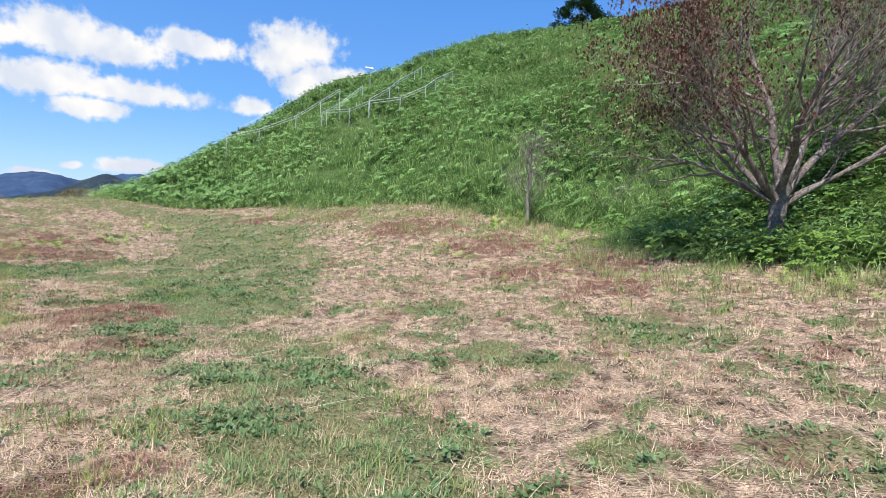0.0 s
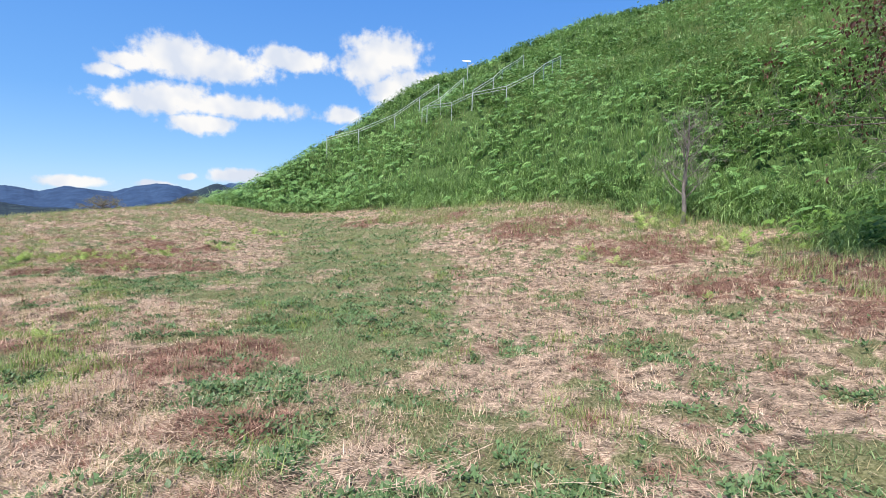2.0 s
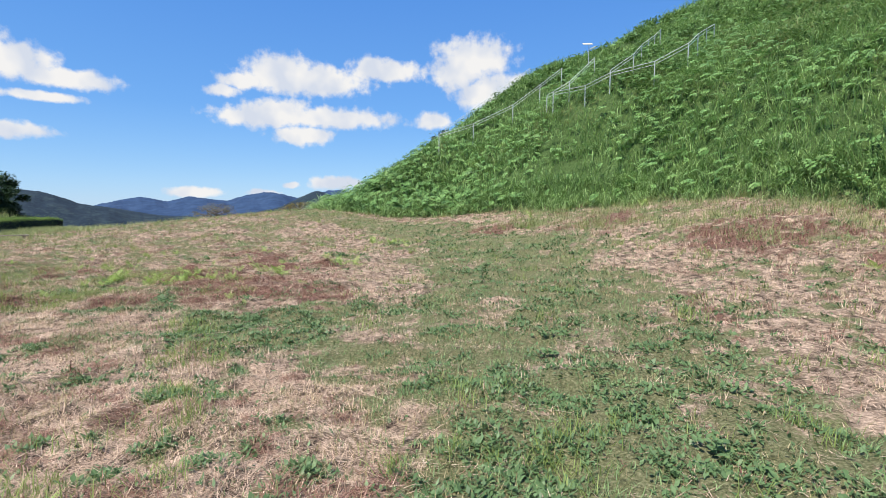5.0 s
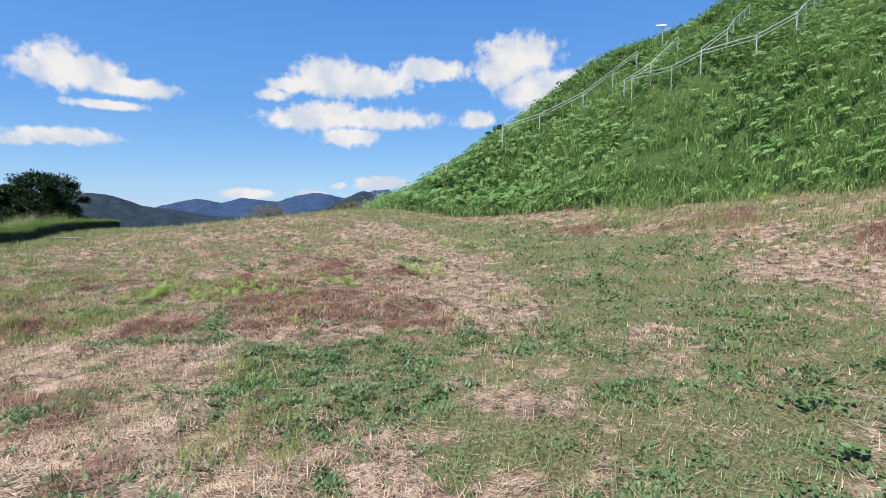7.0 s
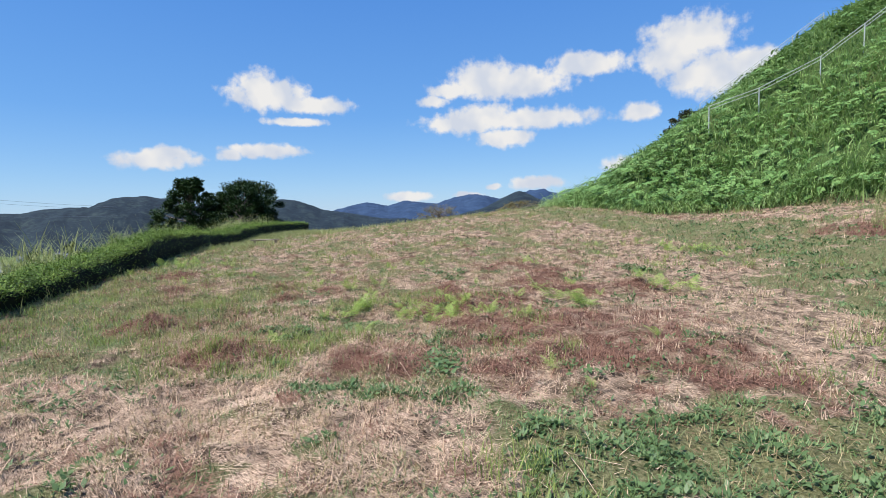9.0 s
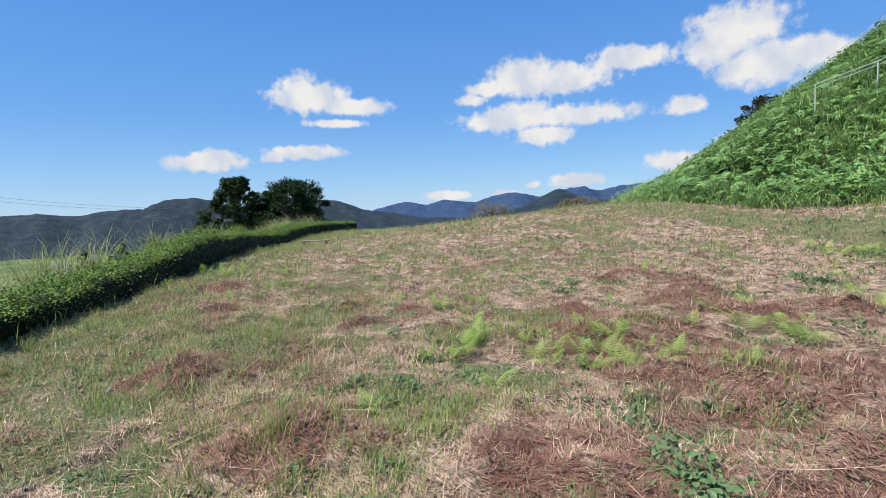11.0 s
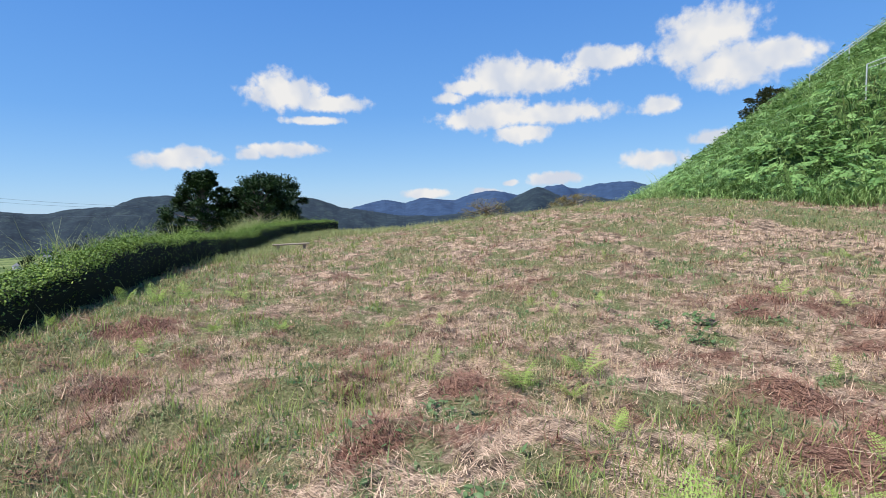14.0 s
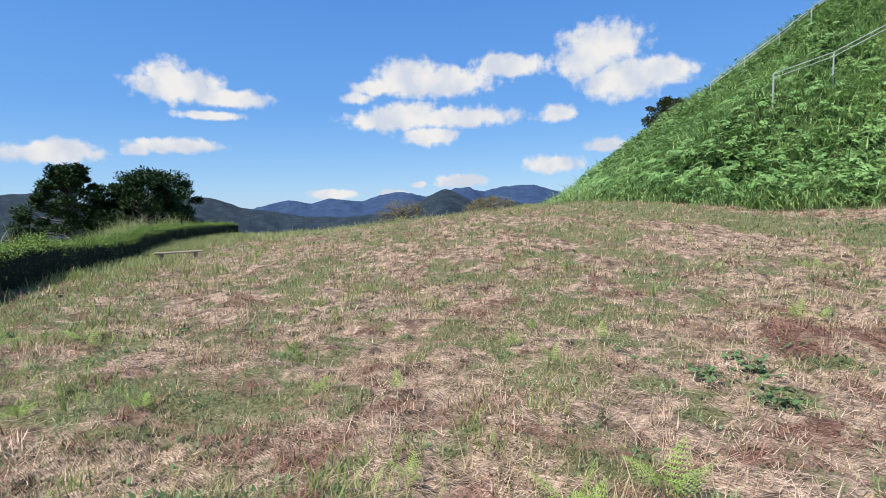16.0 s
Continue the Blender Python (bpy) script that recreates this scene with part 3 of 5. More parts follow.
def joined(parts):
    vs, ts, off = [], [], 0
    for v, t in parts:
        vs.append(v)
        ts.append(t + off)
        off += len(v)
    return np.concatenate(vs), np.concatenate(ts)


def on_land(x, y, lift=0.0):
    return np.stack([x, y, land(x, y) + lift], 1)


WALKED = np.array([(0, 0), (-2, 3.2), (-5, 6.7), (-10, 9.8), (-15.5, 13.2)], float)


def scatter(n, keep, x0=-38, x1=11, y0=0, y1=38, reach=2.6):
    """About n points of the field, thinning out away from the walked line, kept with the chance keep(x, y)."""
    got = []
    left = n
    while left > 0:
        x, y = rng.uniform(x0, x1, n * 2), rng.uniform(y0, y1, n * 2)
        r = near_line(x, y, WALKED, np.ones(5)) * 1.0
        ok = rng.random(n * 2) < 1 / (1 + (r / reach) ** 2)
        x, y, r = x[ok], y[ok], r[ok]
        ok = rng.random(len(x)) < keep(x, y)
        got.append(np.stack([x[ok], y[ok], r[ok]], 1))
        left -= ok.sum()
    return np.concatenate(got)[:n].T


# ---- mown field: straw, dead bracken, turf ----
def outside(x, y):
    return (inside_mound(x, y) < 0.3) & (past_hedge(x, y) < 1.5)


def straw_keep(x, y):
    g, r = cover(x, y)
    return np.where(outside(x, y), np.clip(1 - 1.0 * g - 0.95 * r, 0.03, 1) * (0.8 + 0.2 * smoothstep(-16, -12, x + 3 * (fbm(x, y, 0.8, 3, 19.0) - 0.5))), 0)


def flat_bits(name, n, keep, mat, lo, hi, wide, lift, label):
    x, y, r = scatter(n, keep)
    grow = 1 + np.maximum(r - 3, 0) / 5
    v, t = blades(on_land(x, y, 0.004) + np.stack([0 * x, 0 * x, rng.uniform(0, 0.025, n)], 1), 9.0 * fbm(x, y, 0.8, 2, 30.0) + rng.normal(0, 0.7, n) + np.pi * (rng.random(n) < 0.5), rng.uniform(lo, hi, n) * grow ** 0.5,
                  rng.uniform(0.5, 1.4, n) * wide * grow, rng.normal(lift, 0.17, n), rng.normal(0.3, 0.5, n), 1)
    ob = mesh_object(name, v, t, mat)
    return tagged(ob, label, "straw", kind="stuff")


flat_bits("cut_straw", 215000, straw_keep, M_STRAW, 0.03, 0.13, 0.0045, 0.06, "dry pale cut grass lying loose on the field")
flat_bits("cut_bracken", 150000, lambda x, y: np.where(outside(x, y), np.clip(cover(x, y)[1], 0.02, 1), 0), M_RUST, 0.03, 0.13, 0.0055, 0.18,
          "rusty brown dead bracken cut and strewn in heaps")


def turf_keep(x, y):
    g, r = cover(x, y)
    return np.where(outside(x, y), np.clip(g * (0.95 - 0.4 * smoothstep(-13, -15.5, x)) + 0.10 * smoothstep(0.4, 0.6, fbm(x, y, 2.5, 2, 5.0)), 0, 1) * (0.06 + 0.94 * smoothstep(0.43, 0.56, fbm(x, y, 5.5, 3, 77.0))), 0)


n = 125000
x, y, r = scatter(n, turf_keep)
grow = 1 + np.maximum(r - 3, 0) / 6
v, t = blades(on_land(x, y), rng.uniform(0, 6.283, n), rng.uniform(0.025, 0.085, n) * grow ** 0.6, rng.uniform(0.004, 0.009, n) * grow,
              rng.uniform(0.2, 1.3, n), rng.uniform(0.2, 1.2, n), 2)
tagged(mesh_object("turf", v, t, M_TURF), "short green grass blades in patches on the field", "grass", kind="stuff")
n = 70000
x, y, r = scatter(n, lambda x, y: turf_keep(x, y) * smoothstep(0.42, 0.62, fbm(x, y, 1.6, 3, 60.0)) * (1 - 0.8 * smoothstep(-12.5, -15, x)))
grow = 1 + np.maximum(r - 3, 0) / 6
v, t = leaves(on_land(x, y, 0.01), rng.uniform(0, 6.283, n), rng.uniform(0.025, 0.07, n) * grow ** 0.7, rng.uniform(0.015, 0.035, n) * grow ** 0.7, rng.uniform(0.0, 0.9, n))
tagged(mesh_object("clover", v, t, M_WEED), "low broad-leaved weeds and clover in the turf", "weeds", kind="stuff")


n = 350
x, y, r = scatter(n, lambda x, y: np.where(outside(x, y), 0.1 + smoothstep(0.5, 0.65, fbm(x, y, 0.7, 3, 81.0)), 0))
v, t = blades(on_land(x, y, 0.03), rng.uniform(0, 6.283, n), rng.uniform(0.3, 0.8, n), rng.uniform(0.004, 0.008, n), rng.normal(0.05, 0.06, n), rng.normal(0.1, 0.15, n), 3)
tagged(mesh_object("cut_stalks", v, t, M_STRAW), "long dry stalks lying on the mown field", "straw", kind="stuff")
n = 185000
x, y, r = scatter(n, lambda x, y: np.where(outside(x, y), (0.08 + 0.92 * smoothstep(0.42, 0.58, fbm(x, y, 1.5, 4, 26.0))) * (0.45 + 0.55 * smoothstep(-11, -15, x)), 0) * (1 - 0.9 * cover(x, y)[1]))
grow = 1 + np.maximum(r - 3, 0) / 5
v, t = blades(on_land(x, y), rng.uniform(0, 6.283, n), rng.uniform(0.03, 0.10, n) * grow ** 0.5, rng.uniform(0.004, 0.008, n) * grow, rng.uniform(0.2, 1.3, n), rng.uniform(0, 1, n), 1)
# its darkest stop colours in the shadow gaps between stalks
tagged(mesh_object("stubble", v, t, material("stubble", [(0.045, 0.040, 0.018), (0.27, 0.225, 0.11), (0.52, 0.43, 0.24), (0.76, 0.63, 0.42)], 0.7, 1.6, 0.25, 0.5)),
       "olive and fawn grass stubble left by mowing", "grass", kind="stuff")


def clumps(name, count, per, keep, mat, lo, hi, wide, label, reach, radius):
    """Small tufts of short blades that stand up from the cut field and shade one another."""
    cx, cy, r = scatter(count, keep, reach=reach)
    size = rng.uniform(0.5, 1.3, count) * (1 + np.maximum(r - 4, 0) / 14)
    m = count * per
    big, grow = np.repeat(size, per), np.repeat(1 + np.maximum(r - 4, 0) / 9, per)
    x, y = np.repeat(cx, per) + rng.normal(0, radius, m) * big, np.repeat(cy, per) + rng.normal(0, radius, m) * big
    v, t = blades(on_land(x, y, -0.005), rng.uniform(0, 6.283, m), rng.uniform(lo, hi, m) * big, rng.uniform(0.6, 1.4, m) * wide * grow, rng.uniform(0.35, 1.35, m), rng.uniform(0, 1, m), 1)
    return tagged(mesh_object(name, v, t, mat), label, "grass", kind="stuff")


clumps("straw_tufts", 7000, 12, lambda x, y: np.where(outside(x, y), np.clip(1 - cover(x, y)[0] - 0.5 * cover(x, y)[1], 0.05, 1), 0), M_STRAW, 0.05, 0.13, 0.007,
       "small tufts of dry straw standing up from the cut field", 6.0, 0.05)
clumps("green_tufts", 8000, 13, lambda x, y: np.where(outside(x, y), np.clip(0.10 + cover(x, y)[0], 0, 1), 0), M_TURF, 0.04, 0.11, 0.008,
       "small dark green tufts of grass in the cut field", 6.5, 0.055)
clumps("rusty_tufts", 2600, 12, lambda x, y: np.where(outside(x, y), np.clip(cover(x, y)[1], 0.02, 1), 0), M_RUST, 0.05, 0.13, 0.008,
       "crumpled clumps of rusty dead bracken on the field", 6.0, 0.05)
n = 34000
sx, ex = rng.uniform(-5, 28, n), 0.25 - np.abs(rng.normal(0, 0.9, n))
x, y = hedge_line(sx, ex)
ok = (rng.random(n) < 0.15 + 0.85 * smoothstep(0.42, 0.58, fbm(x, y, 1.2, 3, 71.0))) & (rng.random(n) < 0.03 + 0.97 * smoothstep(8, 13, sx))
x, y = x[ok], y[ok]
n = len(x)
v, t = blades(on_land(x, y), rng.uniform(0, 6.283, n), rng.uniform(0.12, 0.36, n), rng.uniform(0.006, 0.013, n), rng.uniform(0.95, 1.5, n), rng.uniform(0.2, 1.3, n), 3)
tagged(mesh_object("hedge_fringe", v, t, M_SEED), "uncut green grass fringing the foot of the hedge", "grass", kind="stuff")


# taller tufts of fresh grass standing in the cut field
def tuft_keep(x, y):
    e = past_hedge(x, y)
    along = (x - HEDGE_A[0]) * HEDGE_DIR[0] + (y - HEDGE_A[1]) * HEDGE_DIR[1]
    fringe = smoothstep(-3.0, -0.3, e + (fbm(x, y, 0.8, 3, 8.0) - 0.5) * 4) * smoothstep(-6, -2, along)
    brow = 0.6 * smoothstep(36, 44, -0.75 * x + 0.66 * y)
    spots = smoothstep(0.62, 0.70, fbm(x, y, 0.9, 3, 90.0) + 0.06 * smoothstep(-11, -14, x))
    apron = 0.5 * smoothstep(-5, -1, inside_mound(x, y)) * smoothstep(0.5, 0.62, fbm(x, y, 0.5, 3, 15.0))
    return np.where(outside(x, y), np.clip(np.maximum(np.maximum(fringe, brow), np.maximum(spots, apron)), 0, 1), 0)


n, per = 2400, 16
cx, cy, r = scatter(n, tuft_keep)
x, y, r = (np.repeat(q, per) for q in (cx, cy, r))
spread = np.repeat(rng.uniform(0.03, 0.13, n), per)
n = n * per
x, y = x + rng.normal(0, 1, n) * spread, y + rng.normal(0, 1, n) * spread
grow = 1 + np.maximum(r - 3, 0) / 7
v, t = blades(on_land(x, y), rng.uniform(0, 6.283, n), rng.uniform(0.06, 0.20, n) * grow ** 0.5, rng.uniform(0.004, 0.009, n) * grow,
              rng.uniform(0.7, 1.45, n), rng.uniform(0.3, 1.5, n), 2)
tagged(mesh_object("fresh_grass", v, t, material("fresh_grass", [(0.12, 0.17, 0.045), (0.25, 0.32, 0.085), (0.42, 0.49, 0.17)], 0.5, 0.8, 0.35)),
       "knee-low fresh green grass along the hedge and brow", "grass", kind="stuff")


n = 9000
x, y = rng.uniform(-44, -20, n * 6), rng.uniform(22, 46, n * 6)
u = -0.75 * x + 0.66 * y + (fbm(x, y, 0.5, 3, 24.0) - 0.5) * 8
ok = (u > 39) & (u < 50) & (inside_mound(x, y) < 0) & (past_hedge(x, y) < 0.5) & (rng.random(n * 6) < 0.2 + 0.8 * smoothstep(0.45, 0.6, fbm(x, y, 0.9, 3, 64.0)))
x, y = x[ok][:n], y[ok][:n]
n = len(x)
v, t = blades(on_land(x, y), rng.uniform(0, 6.283, n), rng.uniform(0.14, 0.42, n), rng.uniform(0.012, 0.026, n), rng.uniform(0.9, 1.5, n), rng.uniform(0.2, 1.4, n), 3)
tagged(mesh_object("brow_grass", v, t, M_SEED), "uncut grass along the brow of the field", "grass", kind="stuff")


# ---- the mound's cover: tall grass in tussocks, bracken between ----
def mound_points(n, thin=True):
    got, left = [], n
    while left > 0:
        x, y = rng.uniform(-36, 26, n * 3), rng.uniform(3, 68, n * 3)
        d = inside_mound(x, y)
        dist = np.hypot(x + 6, y - 6)
        ok = (d > 0.0) & (d < 42) & (rng.random(n * 3) < np.clip((22 / np.maximum(dist, 8)) ** (1.3 if thin else 0.8), 0, 1))
        got.append(np.stack([x[ok], y[ok], d[ok], dist[ok]], 1))
        left -= ok.sum()
    return np.concatenate(got)[:n].T


def slope_way(x, y):
    """Heading straight down the slope."""
    h = 0.6
    dx = inside_mound(x + h, y) - inside_mound(x - h, y)
    dy = inside_mound(x, y + h) - inside_mound(x, y - h)
    return np.arctan2(-dy, -dx)


def tussocks(count, per, mat, name, lo, hi, label, keep=None):
    x, y, d, dist = mound_points(count)
    if keep is not None:
        ok = rng.random(count) < keep(x, y)
        x, y, d, dist = x[ok], y[ok], d[ok], dist[ok]
    c = len(x)
    down = slope_way(x, y)
    big = rng.uniform(0.45, 1.3, c) * (0.6 + 0.9 * fbm(x, y, 0.35, 2, 70.0))
    X, Y = np.repeat(x, per), np.repeat(y, per)
    spread = np.repeat(0.10 + 0.14 * big, per)
    X, Y = X + rng.normal(0, 1, c * per) * spread, Y + rng.normal(0, 1, c * per) * spread
    head = np.repeat(down, per) + rng.normal(0, 1.5, c * per)
    grow = np.repeat(np.clip(dist / 24, 0.7, 2.2), per)
    v, t = blades(on_land(X, Y, -0.03), head, rng.uniform(lo, hi, c * per) * np.repeat(big, per), rng.uniform(0.020, 0.044, c * per) * grow,
                  rng.uniform(0.7, 1.5, c * per), rng.uniform(1.0, 3.0, c * per), 3)
    return tagged(mesh_object(name, v, t, mat), label, "grass", kind="stuff")


tussocks(7400, 15, M_TALL, "mound_grass", 0.5, 1.15, "tall lush green grass drooping down the mound side")
fx, fy = rng.uniform(-34, 12, 60000), rng.uniform(4, 56, 60000)
fd = inside_mound(fx, fy)
ok = (fd > np.where((fx > 4.2) & (fy < 16.5), -1.7, -0.1)) & (fd < 1.6) & (rng.random(60000) < 0.15 + 0.85 * smoothstep(0.42, 0.58, fbm(fx, fy, 0.9, 3, 37.0)))
fx, fy = fx[ok][:1600], fy[ok][:1600]
per = 19
m = len(fx) * per
down = np.repeat(slope_way(fx, fy), per)
X, Y = np.repeat(fx, per) + rng.normal(0, 0.14, m), np.repeat(fy, per) + rng.normal(0, 0.14, m)
v, t = blades(on_land(X, Y, -0.03), down + rng.normal(0, 1.0, m), rng.uniform(0.6, 1.25, m) * np.repeat(rng.uniform(0.5, 1.15, len(fx)), per), rng.uniform(0.018, 0.034, m),
              rng.uniform(0.5, 1.45, m), rng.uniform(1.5, 3.3, m), 3)
tagged(mesh_object("foot_grass", v, t, M_TALL), "long arching grass hanging over the mound's foot", "grass", kind="stuff")
tussocks(9000, 8, M_SEED, "pale_mound_grass", 0.5, 0.95, "paler yellowish seeding grass high on the mound",
         lambda x, y: smoothstep(0.45, 0.65, fbm(x, y, 0.12, 3, 12.0)) * smoothstep(3, 9, inside_mound(x, y)))


def leaf_clumps(count, per):
    x, y, d, dist = mound_points(count * 3)
    ok = rng.random(len(x)) < smoothstep(0.50, 0.62, fbm(x, y, 0.3, 3, 58.0))
    x, y, dist = x[ok][:count], y[ok][:count], dist[ok][:count]
    c = len(x)
    big = rng.uniform(0.2, 0.55, c)
    m = c * per
    off = rng.normal(0, 1, (m, 3)) * np.repeat(big, per)[:, None] * (0.6, 0.6, 0.35)
    base = on_land(np.repeat(x, per), np.repeat(y, per), 0.45) + off
    grow = np.repeat(np.clip(dist / 26, 0.8, 1.8), per)
    v, t = leaves(base, rng.uniform(0, 6.283, m), rng.uniform(0.10, 0.20, m) * grow, rng.uniform(0.06, 0.12, m) * grow, rng.normal(-0.3, 0.4, m))
    return tagged(mesh_object("mound_weeds", v, t, M_BROADLEAF), "broad-leaved green weeds in clumps on the mound side", "weeds", kind="stuff")


M_BROADLEAF = material("broadleaf", [(0.04, 0.085, 0.024), (0.12, 0.21, 0.06), (0.24, 0.36, 0.11)], 0.45, 0.8, 0.3, 0.5)
leaf_clumps(2300, 30)
n, per = 420, 34
x, y = rng.uniform(4.5, 13.5, n * 8), rng.uniform(9.5, 15.0, n * 8)
ok = (inside_mound(x, y) > -1.6) & (inside_mound(x, y) < 3.0) & (rng.random(n * 8) < smoothstep(0.36, 0.5, fbm(x, y, 0.7, 3, 14.0)))
x, y = x[ok][:n], y[ok][:n]
n = len(x) * per
off = rng.normal(0, 1, (n, 3)) * (0.22, 0.22, 0.16)
v, t = leaves(on_land(np.repeat(x, per), np.repeat(y, per), 0.38) + off, rng.uniform(0, 6.283, n), rng.uniform(0.09, 0.17, n), rng.uniform(0.05, 0.10, n), rng.normal(-0.2, 0.4, n))
tagged(mesh_object("shade_weeds", v, t, M_BROADLEAF), "dark broad-leaved undergrowth in the shade of the tree", "weeds", kind="stuff")
# thin standing grass on the apron below the mound
n = 30000
x, y = rng.uniform(-9, 9, n * 5), rng.uniform(8, 30, n * 5)
d = inside_mound(x, y) + 2.0 * (fbm(x, y, 0.6, 3, 5.5) - 0.5)
ok = (d > -4.2) & (d < 0.2) & (rng.random(n * 5) < 0.1 + 0.9 * smoothstep(0.45, 0.6, fbm(x, y, 1.3, 4, 17.0)))
x, y = x[ok][:n], y[ok][:n]
n = len(x)
v, t = blades(on_land(x, y), rng.uniform(0, 6.283, n), rng.uniform(0.10, 0.34, n), rng.uniform(0.006, 0.014, n), rng.uniform(0.8, 1.5, n), rng.uniform(0.2, 1.3, n), 2)
tagged(mesh_object("apron_grass", v, t, M_SEED), "thin pale green grass standing below the mound", "grass", kind="stuff")


def frond_shape(pairs, length, spread, bend, narrow=0.62):
    """A fern frond along +x: midrib and tapering side leaflets, each of two folded triangles."""
    vs, ts = [], []
    px = [length * (i / pairs) for i in range(pairs + 1)]
    pz = [length * (0.55 * (i / pairs) - bend * (i / pairs) ** 2) for i in range(pairs + 1)]
    for i in range(pairs):
        w = 0.006 * (1 - i / pairs) + 0.001
        a = len(vs)
        vs += [(px[i], -w, pz[i]), (px[i], w, pz[i]), (px[i + 1], 0, pz[i + 1])]
        ts.append((a, a + 1, a + 2))
        u = (i + 0.6) / pairs
        reach = spread * (1 - u) ** narrow * min(1.0, 0.35 + 3.0 * u)
        for s in (-1, 1):
            a = len(vs)
            tip = (px[i] + reach * 0.35, s * reach, pz[i] - reach * 0.18)
            wide = length / pairs * 0.62
            mx, my, mz = px[i] + reach * 0.16, s * reach * 0.45, pz[i] - reach * 0.02
            vs += [(px[i], 0, pz[i]), (mx - wide, my, mz), (mx + wide, my, mz), tip]
            ts += [(a, a + 1, a + 2), (a + 1, a + 3, a + 2)]
    return np.array(vs), np.array(ts)


def strewn_fronds(count, name, mat, lo, hi, label, where):
    fv, ft = frond_shape(5, 1.0, 0.34, 0.55)
    x, y, d, dist = where(count)
    c = len(x)
    down = slope_way(x, y)
    head = down + rng.normal(0, 1.1, c)
    size = rng.uniform(lo, hi, c)
    roll = rng.normal(0, 0.35, c)
    lift = rng.uniform(0.15, 0.75, c)
    lv = fv[None] * size[:, None, None]
    yy = lv[..., 1] * np.cos(roll)[:, None] - lv[..., 2] * np.sin(roll)[:, None] * 0.3
    zz = lv[..., 2] + lv[..., 1] * np.sin(roll)[:, None]
    X = x[:, None] + lv[..., 0] * np.cos(head)[:, None] - yy * np.sin(head)[:, None]
    Y = y[:, None] + lv[..., 0] * np.sin(head)[:, None] + yy * np.cos(head)[:, None]
    # fronds lie along the slope
    fall = np.cos(head - down)[:, None] * lv[..., 0] * 0.6
    Z = (land(x, y) + lift)[:, None] + zz - fall
    v = np.stack([X, Y, Z], -1).reshape(-1, 3)
    t = (ft[None] + (np.arange(c) * len(fv))[:, None, None]).reshape(-1, 3)
    return tagged(mesh_object(name, v, t, mat), label, "ferns", kind="stuff")


def bracken_where(count):
    x, y, d, dist = mound_points(count * 2)
    ok = rng.random(len(x)) < np.clip(smoothstep(0.42, 0.6, fbm(x, y, 0.16, 3, 33.0)) + 0.15, 0, 1)
    return x[ok][:count], y[ok][:count], d[ok][:count], dist[ok][:count]


strewn_fronds(11500, "mound_bracken", M_BRACKEN, 0.28, 0.68, "green bracken fronds growing through the mound grass", bracken_where)


def corner_where(count):
    x, y = rng.uniform(4.2, 14, count * 6), rng.uniform(6.5, 17, count * 6)
    d = inside_mound(x, y) + 2.0 * (fbm(x, y, 0.8, 3, 83.0) - 0.5)
    ok = (d > -1.9) & (d < 7)
    return x[ok][:count], y[ok][:count], d[ok][:count], 0 * x[ok][:count]


strewn_fronds(3200, "corner_bracken", material("light_bracken", [(0.09, 0.19, 0.04), (0.16, 0.28, 0.055), (0.27, 0.40, 0.08)], 0.5, 0.7, 0.35), 0.15, 0.36,
              "bright yellow-green bracken spreading under the tree", corner_where)


# ---- single ferns and weeds in the field ----
def lacy_frond(pairs, length, spread, bend):
    """A young bracken frond along +x: bare stalk, then side ribs that each carry two rows of small pointed leaflets."""
    vs, ts = [], []

    def at(u):
        return np.array((length * u, 0.0, length * (0.62 * u - bend * u * u)))

    def sliver(a, b, wide):
        k = len(vs)
        vs.extend([a + wide, a - wide, b])
        ts.append((k, k + 1, k + 2))

    for i in range(6):
        sliver(at(i / 6), at((i + 1.1) / 6), np.array((0, 0.0045 * (1 - i / 7), 0)))
    for i in range(pairs):
        u = 0.24 + 0.74 * i / (pairs - 1)
        reach = spread * (1.02 - u) ** 0.8 * min(1.0, 0.55 + 2.2 * (u - 0.2)) * 1.35
        root = at(u)
        for side in (-1, 1):
            way = np.array((0.42, side * 0.9, -0.10))
            n = max(3, round(7 * reach / spread))
            for j in range(n):
                v = (j + 0.35) / n
                p = root + way * reach * v - np.array((0, 0, 0.25 * reach * v * v))
                small = 0.62 * length / pairs * (1.05 - v) ** 0.6
                sliver(p, p + np.array((small * 1.05, side * small * 0.25, 0.002)), way * reach * 0.30 / n)
                sliver(p, p + np.array((-small * 0.75, side * small * 0.75, 0.002)), way * reach * 0.30 / n)
            sliver(root, root + way * reach * 1.04 - np.array((0, 0, 0.27 * reach)), np.array((0.003, 0, 0)))
    return np.array(vs), np.array(ts)


FROND_MESHES = []
for k in range(4):
    fv, ft = lacy_frond(9 + k % 2, 0.40 + 0.05 * k, 0.15 + 0.02 * k, 0.22 + 0.12 * k)
    tmp = mesh_object("frond", fv, ft, M_FERN)
    FROND_MESHES.append(tmp.data)
    bpy.data.objects.remove(tmp)


def fern_plant(x, y, size):
    top = new("fern_plant")
    z = float(land(np.array([x]), np.array([y]))[0])
    top.matrix_world = pose(x, y, z, 0, 0, rng.uniform(0, 360)) @ Matrix.Scale(size, 4)
    tagged(top, "young bright green fern sprouting from the cut field", "fern", "ferns in the field")
    count = int(rng.integers(3, 7))
    for i in range(count):
        f = new("frond", FROND_MESHES[int(rng.integers(0, 4))])
        f.parent = top
        f.matrix_local = pose(0, 0, 0, rng.normal(0, 8), rng.uniform(-55, -8), i * 360 / count + rng.normal(0, 18)) @ Matrix.Scale(rng.uniform(0.6, 1.05), 4)
    return top


